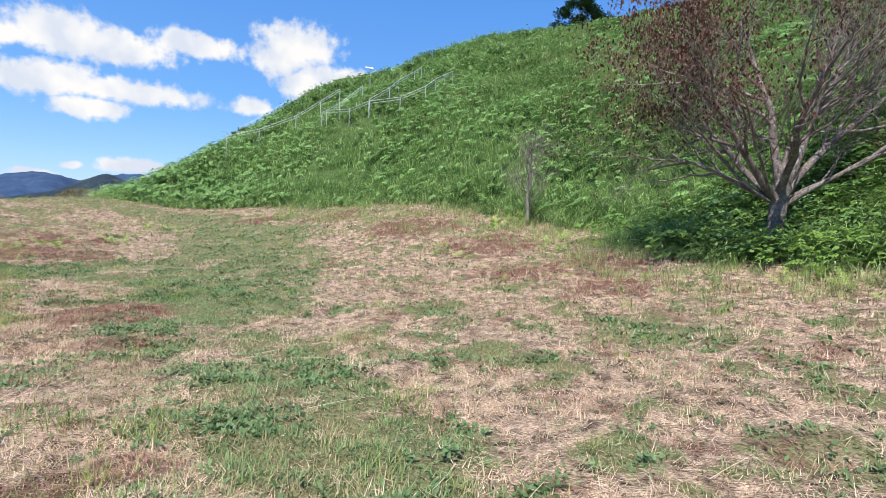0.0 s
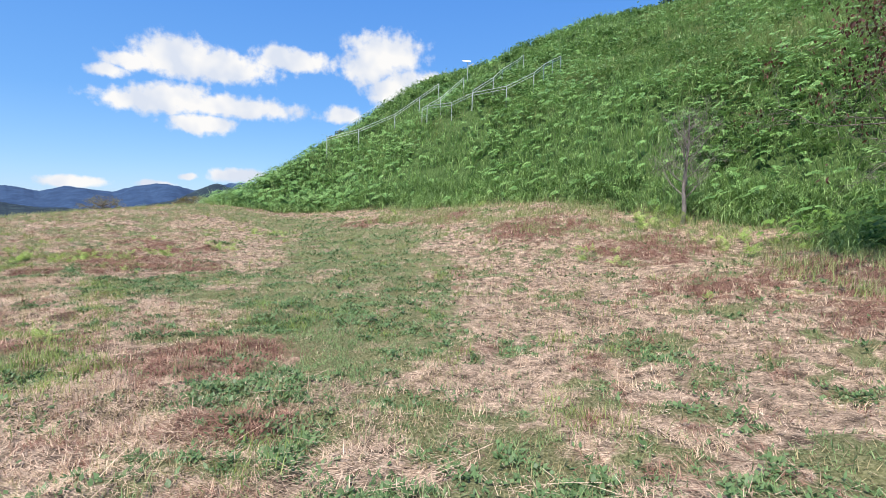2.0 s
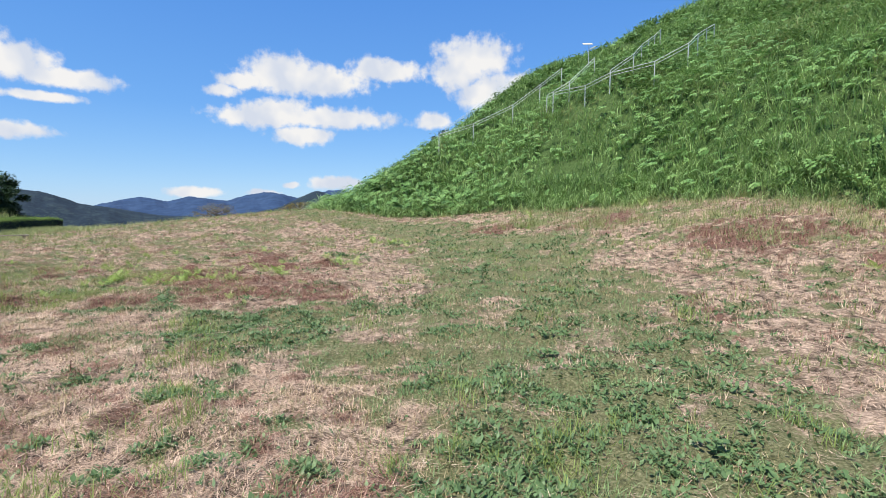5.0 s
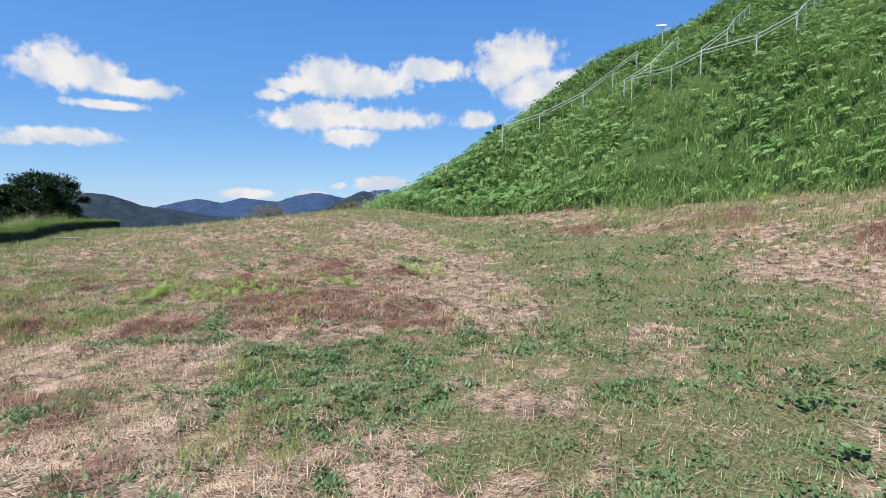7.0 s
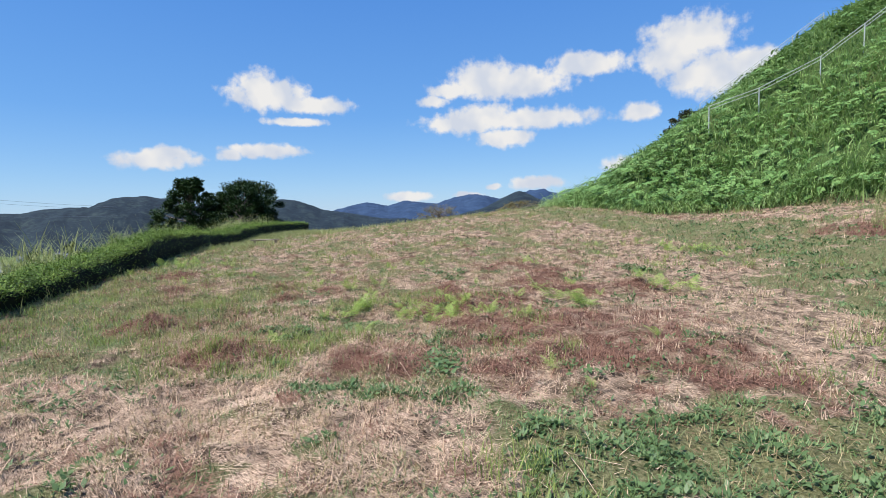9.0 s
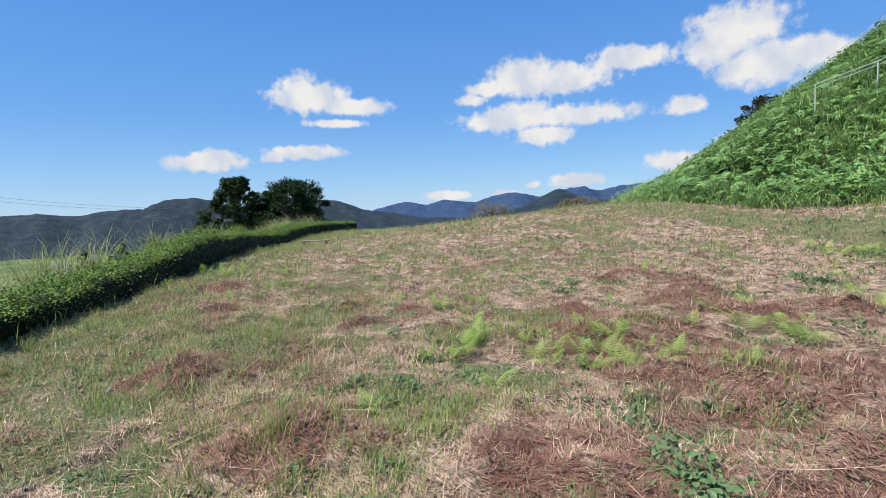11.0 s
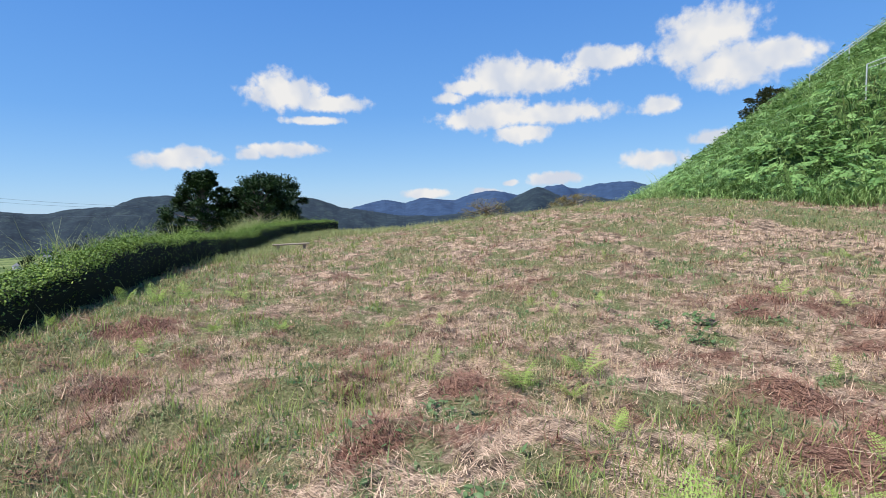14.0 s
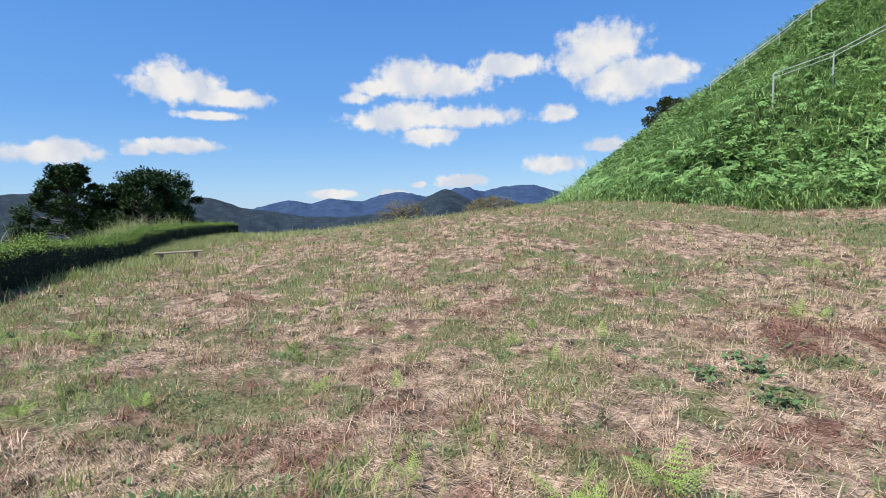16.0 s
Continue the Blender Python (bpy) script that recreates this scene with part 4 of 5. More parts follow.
FERNS = [(-15.5, 14.8), (-14.2, 13.2), (-14.35, 13.0), (-13.5, 14.0), (-13.0, 13.7), (-12.6, 14.5), (-12.5, 14.7), (-12.9, 15.6), (-14.4, 14.6), (-13.2, 14.7), (-18.7, 14.3),
         (-19.3, 13.8), (-17.4, 15.4), (-17.2, 16.8), (-16.7, 17.1), (-14.1, 16.1), (-14.3, 18.4), (-15.0, 19.1), (-14.0, 20.8), (-12.7, 17.0), (-20.5, 12.2),
         (-20.8, 12.6), (-17.3, 17.5), (-16.7, 16.5), (-16.5, 17.2), (-18.0, 15.2), (-19.0, 13.0), (-16.7, 14.6), (-14.8, 19.2), (-16.0, 21.3), (-18.0, 20.4),
         (-15.0, 14.4), (-10.3, 12.8), (-10.4, 14.6), (-10.8, 13.0), (-13.7, 11.9), (-12.0, 16.6), (-12.2, 19.7), (0.0, 17.0), (1.4, 11.7), (3.0, 11.9), (4.5, 11.2), (-7.0, 7.5), (-19.7, 16.1)]
for fx, fy in FERNS:
    fern_plant(fx, fy, rng.uniform(0.34, 0.56))
# denser groups: centre, count, spread
for cx, cy, count, spread, lo, hi in ((-14.0, 13.9, 12, 0.40, 0.45, 0.75), (-12.8, 14.3, 11, 0.40, 0.42, 0.70), (-15.8, 14.7, 3, 0.3, 0.5, 0.8), (-12.3, 16.1, 5, 0.25, 0.6, 0.9), (-11.0, 17.7, 5, 0.3, 0.6, 0.9),
                                      (-12.7, 22.4, 6, 0.4, 0.5, 0.8), (-11.6, 22.6, 5, 0.4, 0.5, 0.8), (-14.1, 22.7, 4, 0.35, 0.5, 0.8), (0.4, 16.2, 8, 0.5, 0.5, 0.9), (3.3, 17.2, 9, 0.5, 0.6, 1.0),
                                      (2.4, 20.4, 12, 0.7, 0.8, 1.3), (5.1, 15.5, 10, 0.6, 0.6, 1.1), (-21.4, 14.2, 6, 0.5, 0.5, 0.8), (-6.3, 26.6, 6, 1.2, 0.5, 0.8), (6.6, 9.6, 10, 0.9, 0.6, 1.0)):
    for k in range(count):
        fern_plant(cx + rng.normal(0, spread), cy + rng.normal(0, spread), rng.uniform(lo, hi))

lv, lt = [], []
for k, (u, w) in enumerate(((0, 0.014), (0.2, 0.10), (0.5, 0.125), (0.8, 0.08))):
    lv += [(0.02 + 0.2 * u, -w / 2, 0.06 * u - 0.09 * u * u), (0.02 + 0.2 * u, 0, 0.05 * u - 0.09 * u * u - 0.008), (0.02 + 0.2 * u, w / 2, 0.06 * u - 0.09 * u * u)]
lv.append((0.23, 0, -0.04))
for k in range(3):
    a = 3 * k
    lt += [(a, a + 3, a + 4), (a, a + 4, a + 1), (a + 1, a + 4, a + 5), (a + 1, a + 5, a + 2)]
lt += [(9, 12, 10), (10, 12, 11)]
tmp = mesh_object("leaf", np.array(lv), np.array(lt), M_WEED, smooth=True)
LEAF_MESH = tmp.data
bpy.data.objects.remove(tmp)


def weed_plant(x, y, size):
    top = new("weed_plant")
    z = float(land(np.array([x]), np.array([y]))[0])
    top.matrix_world = pose(x, y, z, 0, 0, rng.uniform(0, 360)) @ Matrix.Scale(size, 4)
    tagged(top, "leafy dark green broad-leaved weed on the mown field", "weed", "weeds in the field")
    for i in range(int(rng.integers(26, 40))):
        f = new("leaf", LEAF_MESH)
        f.parent = top
        up = rng.random()
        f.matrix_local = pose(rng.normal(0, 0.11), rng.normal(0, 0.11), 0.01 + 0.16 * up, rng.normal(0, 18), rng.uniform(-50, 0), rng.uniform(0, 360)) @ Matrix.Scale(rng.uniform(0.35, 0.75) * (1 - 0.35 * up), 4)


for wx, wy, ws in ((-15.3, 17.0, 1.1), (-15.1, 13.2, 0.9), (-15.4, 17.2, 1.2), (-15.2, 16.6, 1.2), (-15.6, 16.8, 1.0), (-16.0, 13.9, 0.9), (-11.7, 12.5, 1.1), (-11.5, 12.3, 1.1), (-11.9, 12.7, 1.0),
                   (-13.4, 14.4, 1.1), (-11.4, 18.9, 1.2), (-11.2, 18.7, 1.0), (-10.4, 13.0, 0.9), (-12.6, 19.1, 1.3), (-12.3, 19.3, 1.1), (-5.3, 12.3, 1.1), (-5.1, 12.5, 1.0), (-5.2, 11.6, 1.1),
                   (-4.3, 6.7, 0.9), (-4.1, 6.5, 0.9), (-3.8, 9.7, 1.0), (-3.5, 9.5, 1.0), (-3.0, 7.9, 0.9), (-0.5, 5.3, 0.8), (-4.2, 10.0, 1.0), (1.1, 5.5, 0.8), (0.1, 3.1, 0.7), (1.3, 3.0, 0.7)):
    weed_plant(wx, wy, ws * 0.55)


# ---- trees ----
def tube(path, radii, sides):
    path, radii = np.array(path, float), np.array(radii, float)
    tang = np.gradient(path, axis=0)
    tang /= np.linalg.norm(tang, axis=1)[:, None] + 1e-9
    ref = np.where(np.abs(tang[:, 2:3]) < 0.9, np.array([[0, 0, 1.0]]), np.array([[1.0, 0, 0]]))
    s = np.cross(tang, ref)
    s /= np.linalg.norm(s, axis=1)[:, None] + 1e-9
    u = np.cross(s, tang)
    a = np.arange(sides) / sides * 2 * np.pi
    ring = path[:, None] + radii[:, None, None] * (np.cos(a)[None, :, None] * s[:, None] + np.sin(a)[None, :, None] * u[:, None])
    t = []
    for i in range(len(path) - 1):
        for k in range(sides):
            p, q = i * sides + k, i * sides + (k + 1) % sides
            t += [(p, q, q + sides), (p, q + sides, p + sides)]
    return ring.reshape(-1, 3), np.array(t)


def grow_branch(start, way, length, radius, level, out, tips, rnd, up=0.25, counts=(6, 5, 5), sides=(8, 6, 4, 3)):
    """One branch with its side branches; tubes go to out, the ends to tips."""
    steps = max(3, 7 - level)
    path, radii, p, w = [start], [radius], np.array(start, float), np.array(way, float)
    for i in range(steps):
        w = w + rnd.normal(0, 0.13 + 0.04 * level, 3) + np.array((0, 0, up * 0.22))
        w /= np.linalg.norm(w)
        p = p + w * length / steps
        path.append(p.copy())
        radii.append(radius * (1 - 0.78 * (i + 1) / steps))
    out.append(tube(path, radii, sides[min(level, len(sides) - 1)]))
    if level >= len(counts):
        tips.append((path[-1], w))
        tips.append((path[len(path) // 2], w))
        return
    for k in range(counts[level]):
        f = 0.25 + 0.75 * (k + rnd.random()) / counts[level]
        i = min(int(f * steps), steps - 1)
        q = path[i] + (path[i + 1] - path[i]) * (f * steps - i)
        side = rnd.normal(0, 1, 3)
        side -= w * (side @ w)
        side /= np.linalg.norm(side)
        nw = w * 0.72 + side * 0.75 + np.array((0, 0, 0.12))
        nw /= np.linalg.norm(nw)
        grow_branch(q, nw, length * rnd.uniform(0.4, 0.62), max(radius * (1 - 0.7 * f) * 0.6, 0.004), level + 1, out, tips, rnd, up, counts, sides)


def big_tree(x, y):
    rnd = np.random.default_rng(11)
    z = float(land(np.array([x]), np.array([y]))[0]) - 0.1
    top = new("cherry_tree")
    top.matrix_world = pose(x, y, z)
    tagged(top, "half-bare tree with a forked dark trunk and withered red-brown leaves", "tree")
    path = [(0, 0, 0), (0.0, 0, 0.25), (0.02, 0, 0.7), (0.05, 0.0, 1.2), (0.08, 0, 1.65)]
    v, t = tube(path, [0.30, 0.215, 0.185, 0.19, 0.20], 12)
    v = v + rng.normal(0, 0.012, v.shape)
    mesh_object("trunk", v, t, M_BARK, top, True)
    tips = []
    limbs = [((0.05, 0, 1.5), (-0.08, 0.1, 1.0), 4.6, 0.12), ((-0.05, 0, 1.35), (-0.62, -0.25, 0.75), 3.9, 0.105), ((0.1, 0.05, 1.3), (0.70, 0.1, 0.72), 5.0, 0.12),
             ((0.15, 0, 1.2), (0.70, -0.4, 0.62), 4.4, 0.075), ((0, -0.05, 1.5), (-0.30, -0.65, 0.8), 3.8, 0.10), ((0.05, 0.1, 1.5), (0.25, 0.75, 0.8), 4.4, 0.11),
             ((-0.1, 0.05, 1.4), (-0.70, 0.45, 0.60), 3.6, 0.10), ((-0.1, 0, 1.3), (-0.92, -0.05, 0.48), 3.4, 0.075), ((0.15, 0.1, 1.5), (0.35, -0.1, 0.95), 4.6, 0.12)]
    limbs += [((-0.1, 0, 1.25), (-0.95, 0.15, 0.32), 3.7, 0.055), ((-0.1, -0.05, 1.3), (-0.9, -0.35, 0.42), 3.5, 0.05), ((0.2, -0.05, 1.35), (0.9, 0.2, 0.5), 3.8, 0.06)]
    for s, w, length, rad in limbs:
        out, mine = [], []
        w = np.array(w) / np.linalg.norm(w)
        grow_branch(np.array(s), w, length, rad * 0.95, 0, out, mine, rnd, 0.25, (8, 7, 5), (7, 4, 3, 3))
        v, t = joined(out)
        mesh_object("limb", v, t, M_BARK, top, True)
        tips += mine
    pts = np.array([p for p, w in tips])
    # withered leaves hang on the outer twigs of one side and the crown's top
    keep = rnd.random(len(pts)) < np.clip(0.03 + 0.95 * smoothstep(-0.6, -3.2, pts[:, 0]) * smoothstep(2.2, 3.8, pts[:, 2]) + 0.6 * smoothstep(4.6, 6.0, pts[:, 2]), 0, 1)
    pts = np.repeat(pts[keep], 6, 0) + rnd.normal(0, 0.08, (keep.sum() * 6, 3))
    c = len(pts)
    v, t = leaves(pts, rnd.uniform(0, 6.283, c), rnd.uniform(0.06, 0.12, c), rnd.uniform(0.03, 0.055, c), rnd.uniform(-1.5, -0.3, c))
    mesh_object("withered_leaves", v, t, M_DEADLEAF, top)["kind"] = "stuff"
    return top


big_tree(7.75, 12.1)


def sapling(x, y, height):
    rnd = np.random.default_rng(5)
    top = new("bare_sapling")
    top.matrix_world = pose(x, y, float(land(np.array([x]), np.array([y]))[0]) - 0.05)
    tagged(top, "small grey leafless tree at the foot of the mound", "tree")
    v, t = tube([(0, 0, 0), (0.02, 0, 0.6), (-0.03, 0.02, 1.2), (0.0, 0, 1.9), (0.04, -0.02, 2.7), (0.0, 0.02, 3.5)], [0.085, 0.07, 0.058, 0.045, 0.03, 0.012], 7)
    mesh_object("trunk", v, t, M_GREYBARK, top, True)
    for k in range(17):
        out, tips = [], []
        a = k * 2.4
        tilt = rnd.uniform(0.25, 0.95)
        grow_branch(np.array((0, 0, 0.8 + 2.3 * k / 17)), np.array((math.cos(a) * math.cos(tilt), math.sin(a) * math.cos(tilt), math.sin(tilt))),
                    height * rnd.uniform(0.24, 0.42) * (1.1 - 0.4 * k / 17), 0.022, 0, out, tips, rnd, 0.2, (6, 4, 3), (4, 3, 3, 3))
        v, t = joined(out)
        mesh_object("branch", v, t, M_GREYBARK, top, True)


sapling(3.2, 20.0, 3.6)


def leafy_tree(name, x, y, base, height, half, lobes, mat, label, seed, leaf=0.28, per=260, conical=False):
    """A tree or shrub with a trunk, limbs and a crown of many leaf sprays in uneven lobes with gaps."""
    rnd = np.random.default_rng(seed)
    top = new(name)
    top.matrix_world = pose(x, y, base)
    tagged(top, label, "tree" if height > 3 else "shrub")
    v, t = tube([(0, 0, 0), (0.05, 0, height * 0.4), (0, 0.05, height * 0.85)], [height * 0.03 + 0.03, height * 0.022, 0.02], 7)
    mesh_object("trunk", v, t, M_BARK, top, True)
    pts, head, limbs = [], [], []
    for k in range(lobes):
        f = (k + 0.5) / lobes
        h = height * (0.04 + 0.94 * f)
        reach = half * ((1.0 - 0.85 * f ** 2.2) if conical else math.sqrt(max(0.05, 1 - (2 * f - 0.75) ** 2 / 1.7)))
        a = k * 2.4 + rnd.normal(0, 0.3)
        c = np.array((math.cos(a) * reach * rnd.uniform(0.45, 0.95), math.sin(a) * reach * rnd.uniform(0.45, 0.95), h))
        limbs.append(tube([(0, 0, h * 0.8), c * (0.6, 0.6, 0.9), c], [0.05, 0.035, 0.015], 4))
        size = rnd.uniform(0.13, 0.30) * half * (1.0 - 0.45 * f if conical else 0.95)
        q = rnd.normal(0, 1, (per, 3))
        q = q / np.linalg.norm(q, axis=1)[:, None] * (rnd.random(per) ** 0.45)[:, None] * size
        q[:, 2] *= 0.55
        pts.append(c + q)
        head.append(np.arctan2(q[:, 1] + c[1] * 0.4, q[:, 0] + c[0] * 0.4))
    v, t = joined(limbs)
    mesh_object("branchwork", v, t, M_BARK, top, True)["kind"] = "stuff"
    pts, head = np.concatenate(pts), np.concatenate(head) + rnd.normal(0, 0.7, lobes * per)
    m = len(pts)
    v, t = leaves(pts, head, rnd.uniform(0.6, 1.4, m) * leaf, rnd.uniform(0.35, 0.7, m) * leaf, rnd.normal(0.15, 0.5, m))
    mesh_object("crown", v, t, mat, top)["kind"] = "stuff"
    return top


leafy_tree("conifer", -48.8, 25.4, -2.6, 6.5, 3.2, 90, M_CONIFER, "dark green conifer with ragged layered boughs behind the hedge", 21, 0.19, 360, True)
leafy_tree("broad_conifer", -49.8, 30.7, -2.6, 6.4, 3.5, 84, M_CONIFER, "broad dark evergreen tree standing behind the hedge", 22, 0.19, 400)
leafy_tree("broad_conifer", -47.0, 28.4, -2.6, 5.9, 2.7, 60, M_CONIFER, "broad dark evergreen tree standing behind the hedge", 26, 0.19, 360)
leafy_tree("brown_shrub", -36.0, 39.4, -0.9, 2.3, 2.3, 46, M_SHRUB, "thin brownish shrub growing beyond the brow", 23, 0.10, 90)
leafy_tree("yellow_shrub", -34.6, 49.0, -0.9, 2.6, 2.6, 46, M_SHRUB, "yellowing leafy shrub beyond the brow by the mound", 24, 0.12, 130)
leafy_tree("crest_shrub", -23.4, 61.2, 7.4, 2.3, 2.3, 34, material("dull_shrub", [(0.03, 0.04, 0.018), (0.06, 0.07, 0.03), (0.12, 0.09, 0.04)], 0.7, 1.0, 0.15), "dark brownish shrub on the mound's edge", 25, 0.2, 220)


for tx, ty, tb, th, tw, sd in ((-62, 20.5, -6.5, 5.6, 1.7, 41), (-66, 25.0, -8.0, 6.2, 2.2, 42), (-58, 17.2, -6.0, 4.6, 1.5, 43), (-75, 31.0, -9.0, 7.0, 3.0, 44)):
    leafy_tree("valley_tree", tx, ty, tb, th, tw, 20, M_CONIFER, "dark green tree on the slope below the hedge", sd, 0.24, 260, True)
leafy_tree("hilltop_tree", 15.6, 66.0, 21.8, 6.2, 4.2, 40, M_CONIFER, "dark leafy tree on top of the mound", 31, 0.3, 300)


# ---- hedge ----
def hedge(length=33.0, start=-5.0):
    top = new("hedge")
    tagged(top, "long clipped dark green hedge, sunlit on top, near-black core as its shaded side", "hedge")
    nu, prof = 140, [(0.10, -0.1), (0.0, 0.3), (0.0, 0.60), (0.08, 0.70), (0.35, 0.72), (0.7, 0.69), (0.95, 0.60), (1.05, -0.5)]
    s = np.linspace(start, start + length, nu)
    rows = []
    for w, h in prof:
        wob = (fbm(s, np.full(nu, h * 3), 0.9, 3, 2.0) - 0.5) * 0.35
        ww, hh = w + 0.12 + wob * (0.6 if w < 0.5 else -0.6), h * (1 + wob * 0.5) * (0.52 + 0.48 * smoothstep(0, 8, s)) - 0.05
        px, py = hedge_line(s, ww)
        bx, by = hedge_line(s, 0 * s)
        rows.append(np.stack([px, py, land(bx, by, False) + hh], 1))
    v = np.stack(rows, 1).reshape(-1, 3)
    mesh_object("core", v, grid_faces(nu, len(prof)), M_HEDGE_SHADE, top, True)
    n = 130000
    s = start + length * rng.random(n) ** 1.15
    k = rng.random(n) ** 0.6 * (len(prof) - 2)
    # few leaves on the face, so the painted dark body reads as shade
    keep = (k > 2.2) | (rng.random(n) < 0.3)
    s, k = s[keep], k[keep]
    n = len(s)
    i = k.astype(int)
    pw, ph = np.array(prof)[:, 0], np.array(prof)[:, 1]
    w = pw[i] + (pw[i + 1] - pw[i]) * (k - i)
    h = ph[i] + (ph[i + 1] - ph[i]) * (k - i)
    wob = (fbm(s, h * 3, 0.9, 3, 2.0) - 0.5) * 0.35
    w2, h2 = w + 0.12 + wob * np.where(w < 0.5, 0.6, -0.6) + rng.normal(0, 0.05, n), h * (1 + wob * 0.5) * (0.52 + 0.48 * smoothstep(0, 8, s)) - 0.03 + rng.normal(0, 0.04, n) + 0.26 * smoothstep(0.48, 0.8, fbm(s, w, 3.2, 2, 9.0)) * (h > 0.5) * rng.random(n)
    px, py = hedge_line(s, w2)
    bx, by = hedge_line(s, 0 * s)
    pz = land(bx, by, False) + h2
    v, t = leaves(np.stack([px, py, pz], 1), rng.uniform(0, 6.283, n), rng.uniform(0.022, 0.05, n), rng.uniform(0.014, 0.03, n), rng.normal(0.1, 0.6, n))
    mesh_object("leaves", v, t, M_HEDGE, top)["kind"] = "stuff"


hedge()
# reeds and long grass growing up behind and out of the hedge
n = 19000
s = rng.uniform(-4, 27, n)
w = rng.uniform(1.1, 3.6, n)
tuft = smoothstep(0.50, 0.60, fbm(s, w, 0.9, 3, 52.0))
ok = rng.random(n) < tuft + 0.01
s, w = s[ok], w[ok]
n = len(s)
px, py = hedge_line(s, w)
v, t = blades(np.stack([px, py, land(px, py, False) + 0.1], 1), rng.uniform(0, 6.283, n), rng.uniform(0.7, 1.5, n), rng.uniform(0.012, 0.024, n), rng.uniform(1.1, 1.5, n), rng.uniform(0.4, 2.2, n), 3)
tagged(mesh_object("hedge_reeds", v, t, M_SEED), "long pale grass standing up behind the hedge", "grass", kind="stuff")


# ---- benches ----
def box(sx, sy, sz, bevel=0.006):
    bm = bmesh.new()
    bmesh.ops.create_cube(bm, size=1)
    bmesh.ops.scale(bm, vec=(sx, sy, sz), verts=bm.verts)
    bmesh.ops.bevel(bm, geom=bm.edges[:], offset=bevel, segments=1, affect="EDGES")
    return bm


def part(name, bm, mat, parent, m, label=""):
    me = bpy.data.meshes.new(name)
    bm.to_mesh(me)
    bm.free()
    me.materials.append(mat)
    ob = new(name, me)
    ob.parent = parent
    ob.matrix_local = m
    if label:
        ob["label"] = label
    return ob


def bench(x, y, turn, long=1.7):
    top = new("bench")
    top.matrix_world = pose(x, y, float(land(np.array([x]), np.array([y]))[0]), 0, 0, turn)
    tagged(top, "low weathered backless wooden bench in the grass by the hedge", "bench", "benches by the hedge")
    for k in range(3):
        part("plank", box(long, 0.125, 0.04), M_PLANK, top, pose(0, (k - 1) * 0.135, 0.28))
    for s in (-1, 1):
        part("support", box(0.10, 0.36, 0.30), M_PLANK, top, pose(s * long * 0.36, 0, 0.11))
    return top


bench(-29.4, 20.6, 60, 1.2)
bench(-18.0, 9.75, 150)


# ---- handrails of the stair up the mound ----
def handrail(points, height=1.3):
    """Two galvanised tubes on posts, following the slope between plan points."""
    top = new("handrail")
    x0, y0 = points[0]
    z0 = float(land(np.array([x0]), np.array([y0]), False)[0])
    top.matrix_world = pose(x0, y0, z0)
    tagged(top, "galvanised steel double handrail climbing the grassy mound", "handrail", "handrails on the mound")
    P = []
    for i in range(len(points) - 1):
        a, b = np.array(points[i], float), np.array(points[i + 1], float)
        k = max(1, round(float(np.linalg.norm(b - a)) / 2.0))
        P += [a + (b - a) * j / k for j in range(k)]
    P = np.array(P + [points[-1]], float)
    z = land(P[:, 0], P[:, 1], False)
    base = np.stack([P[:, 0] - x0, P[:, 1] - y0, z - z0], 1)
    for lift, r in ((height, 0.017), (height - 0.16, 0.014)):
        v, t = tube(base + (0, 0, lift), np.full(len(base), r), 7)
        mesh_object("rail", v, t, M_STEEL, top, True)
    for q in base[::1]:
        v, t = tube([q - (0, 0, 0.2), q + (0, 0, height)], [0.027, 0.027], 7)
        mesh_object("post", v, t, M_STEEL, top, True)


handrail([(-15.6, 36.6), (-13.7, 37.7), (-11.5, 39.2), (-10.0, 40.5), (-8.75, 41.5)])
handrail([(-9.0, 36.9), (-7.7, 36.6), (-6.5, 38.8)])
handrail([(-8.6, 36.6), (-6.7, 35.0), (-5.45, 35.2), (-3.3, 34.6), (-1.7, 35.5), (0.1, 40.5)])
handrail([(-5.45, 35.5), (-4.3, 36.9), (-2.6, 45.3)])
handrail([(-18.9, 47.2), (-15.6, 48.6), (-12.6, 51.0)])


def solar_lamp(x, y, tall):
    top = new("solar_lamp")
    top.matrix_world = pose(x, y, float(land(np.array([x]), np.array([y]), False)[0]))
    tagged(top, "small solar lamp on a thin steel pole on the mound", "lamp")
    v, t = tube([(0, 0, -0.2), (0, 0, tall)], [0.03, 0.025], 8)
    mesh_object("pole", v, t, M_STEEL, top, True)
    part("panel", box(0.75, 0.5, 0.03), M_WALL, top, pose(-0.1, 0, tall + 0.05, 28, 0, 15), "pale tilted solar panel")
    part("lamp_head", box(0.5, 0.16, 0.08), M_STEEL, top, pose(0.3, 0, tall - 0.3, 0, -25, 10))


solar_lamp(-7.65, 49.6, 2.0)


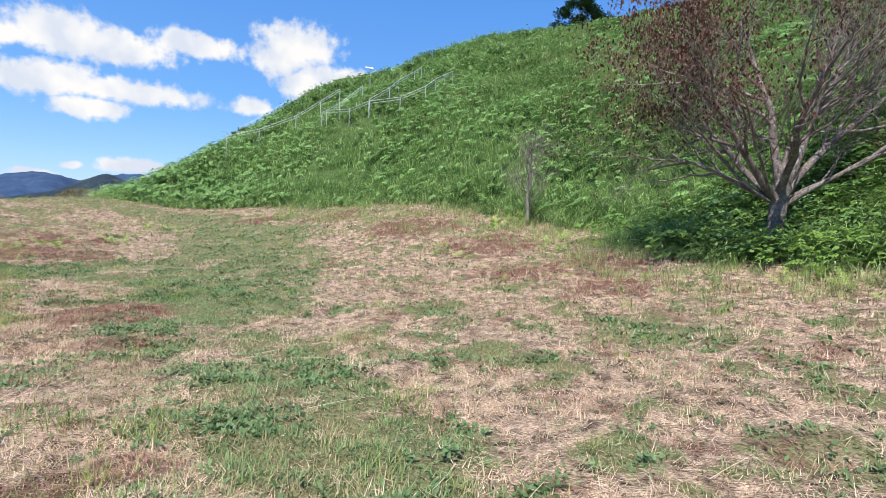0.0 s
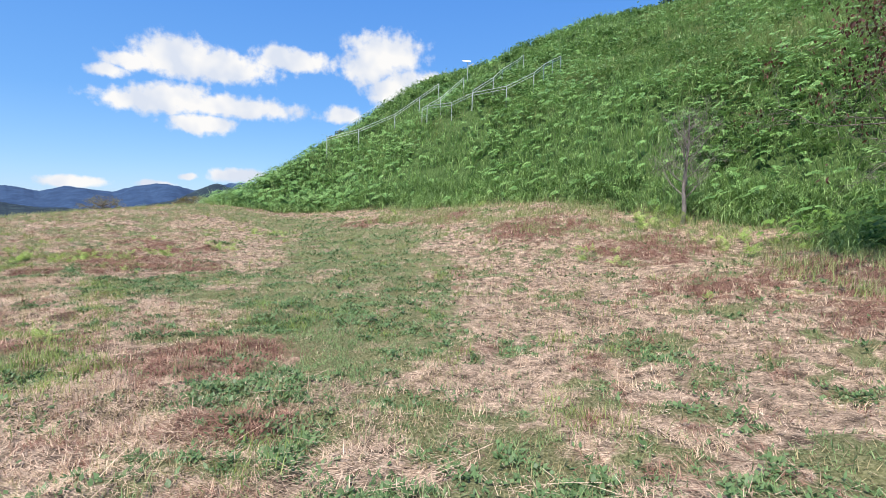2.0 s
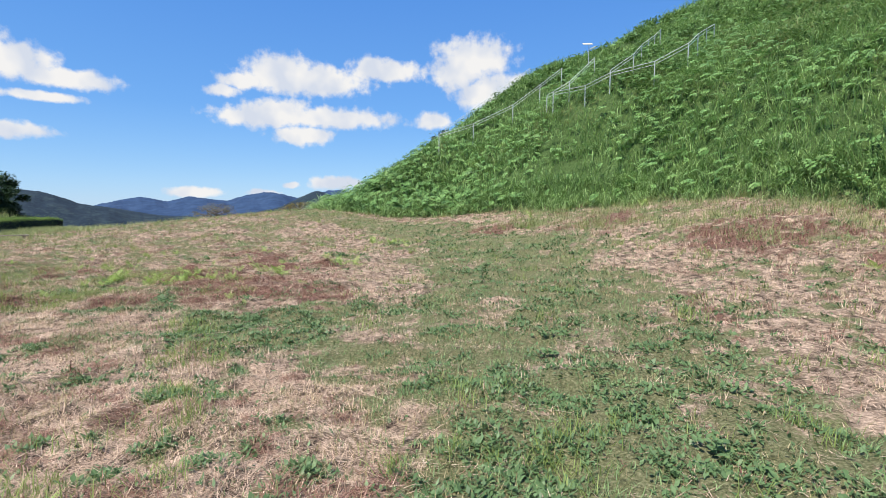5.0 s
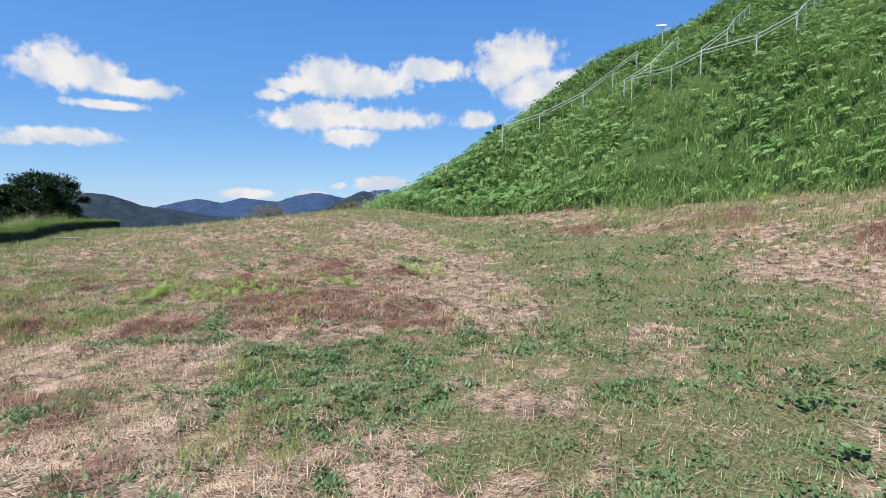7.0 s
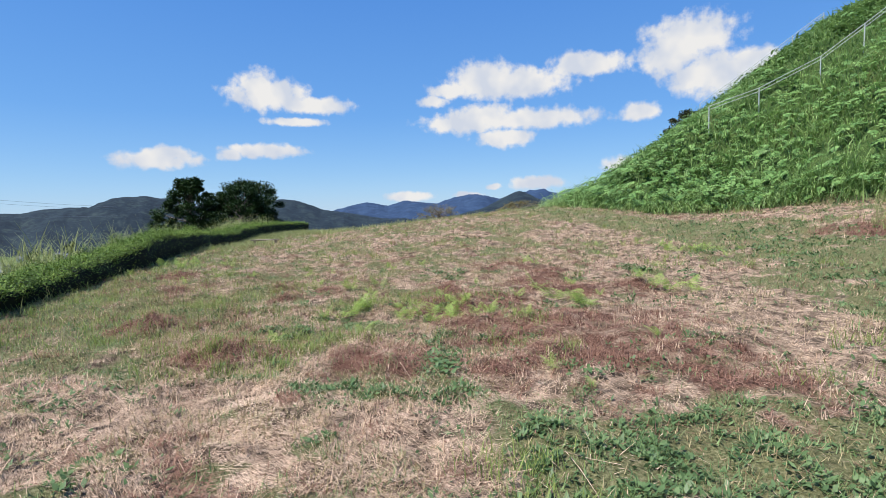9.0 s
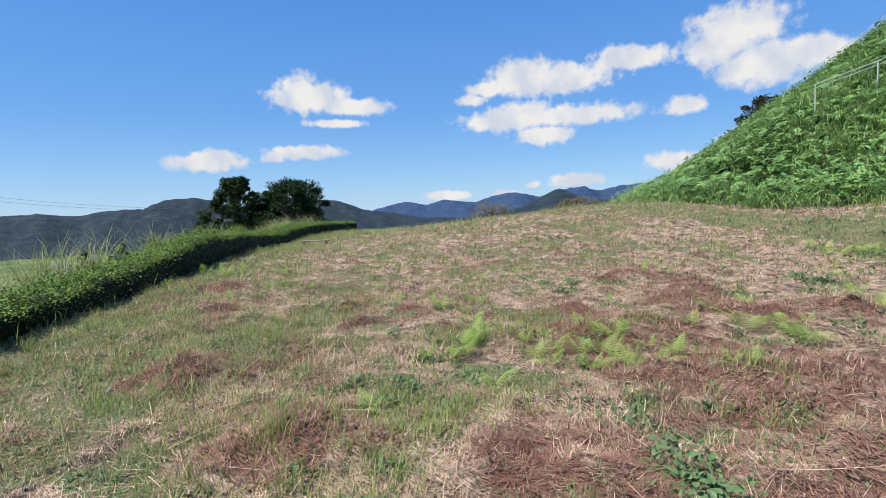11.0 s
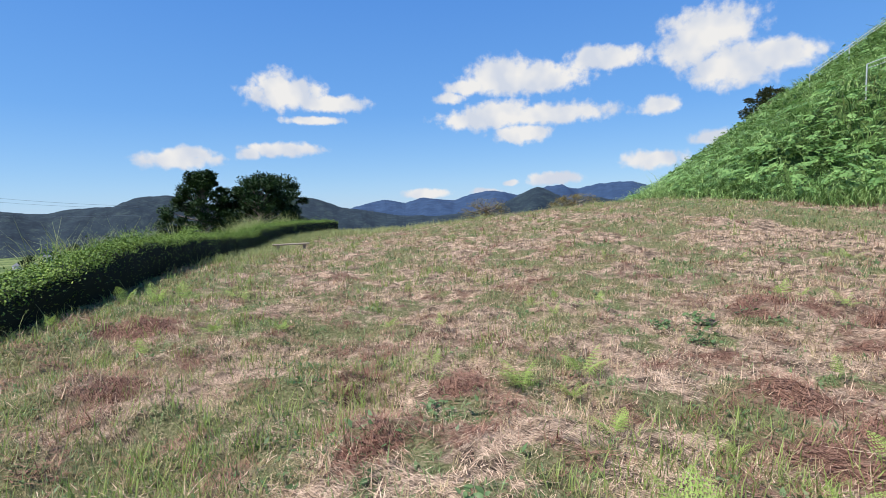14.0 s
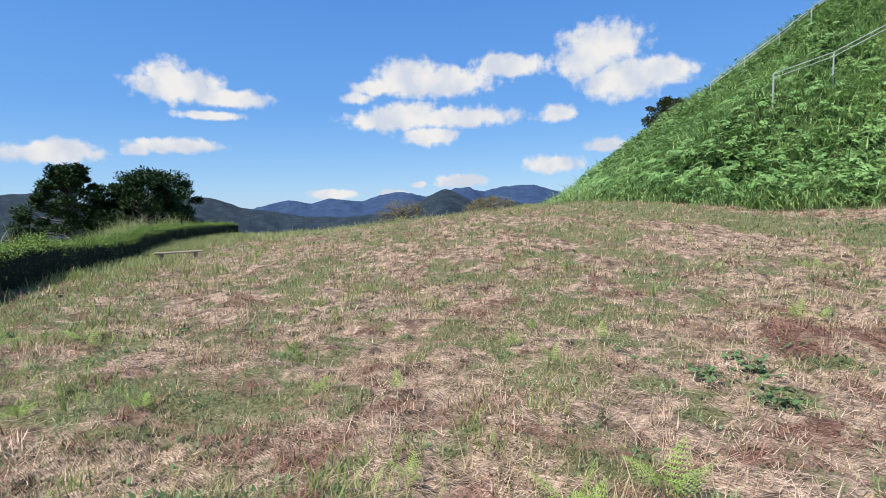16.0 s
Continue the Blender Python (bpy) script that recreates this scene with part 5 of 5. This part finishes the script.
# ---- distance: wooded ridges, valley houses, power line ----
def ridge(name, far, humps, mat, label, low=-60.0, az0=-100.0, az1=20.0, rough=0.12, thick=0.35):
    """A wooded ridge at a distance: humps are azimuth, crest elevation and half width, in degrees."""
    az = np.linspace(az0, az1, 900)
    el = np.full(az.shape, -1.2)
    for a, e, w in humps:
        el = np.maximum(el, -1.2 + (e + 1.2) * np.exp(-np.abs((az - a) / w) ** 1.5))
    el = el + (fbm(az, az * 0 + far, 0.35, 3, 4.0) - 0.5) * 0.5 + (fbm(az, az * 0, 1.6, 5, 4.0) - 0.5) * rough * 0.7 + (fbm(az, az * 0, 9.0, 2, 5.0) - 0.5) * 0.06
    rows = []
    for k in range(14):
        f = k / 13
        rr = far * (1 + thick * (f - 1)) * (1 + 0.03 * (fbm(az, az * 0 + f * 3, 0.25, 2, 8.0) - 0.5))
        crest = far * np.tan(np.radians(el)) + 1.5
        z = low + (crest - low) * np.sin(f * np.pi / 2) ** 1.1
        z = z + (fbm(az * 1.3, az * 0 + f * 9, 0.35, 3, 6.0) - 0.5) * far * 0.02 * np.sin(f * np.pi)
        rows.append(np.stack([rr * np.sin(np.radians(az)), rr * np.cos(np.radians(az)), z], 1))
    v = np.stack(rows, 1).reshape(-1, 3)
    return tagged(mesh_object(name, v, grid_faces(len(az), 14), mat, smooth=True), label, "hills", kind="structure")


ridge("backdrop_far", 3600, [(-50, 1.0, 6), (-45, 0.9, 8), (-38, 1.35, 8), (-31, 1.7, 9), (-25.5, 2.0, 10), (-16, 1.4, 8), (-5, 1.2, 9)], M_HAZY_FARFOREST, "wooded mountain ridge far across the valley, haze coloured in blue")
ridge("backdrop_near", 1500, [(-84, 0.6, 12), (-77, 0.9, 8), (-71.5, 2.0, 7), (-64, 1.5, 8), (-59, 1.4, 7), (-33.2, 1.65, 4.0), (-28, 0.6, 6), (-95, 0.8, 12)], M_HAZY_FOREST,
      "dark green wooded hills across the valley, hazed blue in their colour")


def house(x, y, z, sx, sy, h, turn):
    top = new("house")
    top.matrix_world = pose(x, y, z, 0, 0, turn)
    tagged(top, "distant pale house with a grey pitched roof", "house", "houses in the valley")
    part("wall", box(sx, sy, h, 0.05), M_WALL, top, pose(0, 0, h / 2))
    bm = bmesh.new()
    vs = [bm.verts.new(p) for p in ((-sx / 2 - 0.5, -sy / 2 - 0.5, 0), (sx / 2 + 0.5, -sy / 2 - 0.5, 0), (sx / 2 + 0.5, sy / 2 + 0.5, 0), (-sx / 2 - 0.5, sy / 2 + 0.5, 0),
                                    (-sx / 2 - 0.5, 0, sy * 0.35), (sx / 2 + 0.5, 0, sy * 0.35))]
    for f in ((0, 1, 5, 4), (2, 3, 4, 5), (0, 4, 3), (1, 2, 5), (3, 2, 1, 0)):
        bm.faces.new([vs[i] for i in f])
    part("roof", bm, M_ROOF, top, pose(0, 0, h))
    for k in (-1, 1):
        part("window", box(sx * 0.16, 0.1, h * 0.3, 0.02), M_ROOF, top, pose(k * sx * 0.25, -sy / 2 - 0.03, h * 0.55))


for k in range(16):
    a, r = radians(-84 + 9.5 * rng.random()), rng.uniform(560, 900)
    hx, hy = r * math.sin(a), r * math.cos(a)
    house(hx, hy, float(land(np.array([hx]), np.array([hy]))[0]), rng.uniform(9, 18), rng.uniform(7, 10), rng.uniform(4, 7), rng.uniform(0, 180))

line = new("power_line")
tagged(line, "thin power cables strung across the valley sky", "cables")
for k, (e0, e1) in enumerate(((3.0, 1.0), (2.6, 0.8), (1.0, 0.2))):
    pts = []
    for j in range(13):
        u = j / 12
        a = radians(-90 + 17 * u)
        e = e0 + (e1 - e0) * u - 0.25 * math.sin(u * math.pi)
        pts.append((400 * math.sin(a), 400 * math.cos(a), 400 * math.tan(radians(e))))
    v, t = tube(pts, [0.06] * 13, 4)
    mesh_object("cable", v, t, M_CABLE, line)
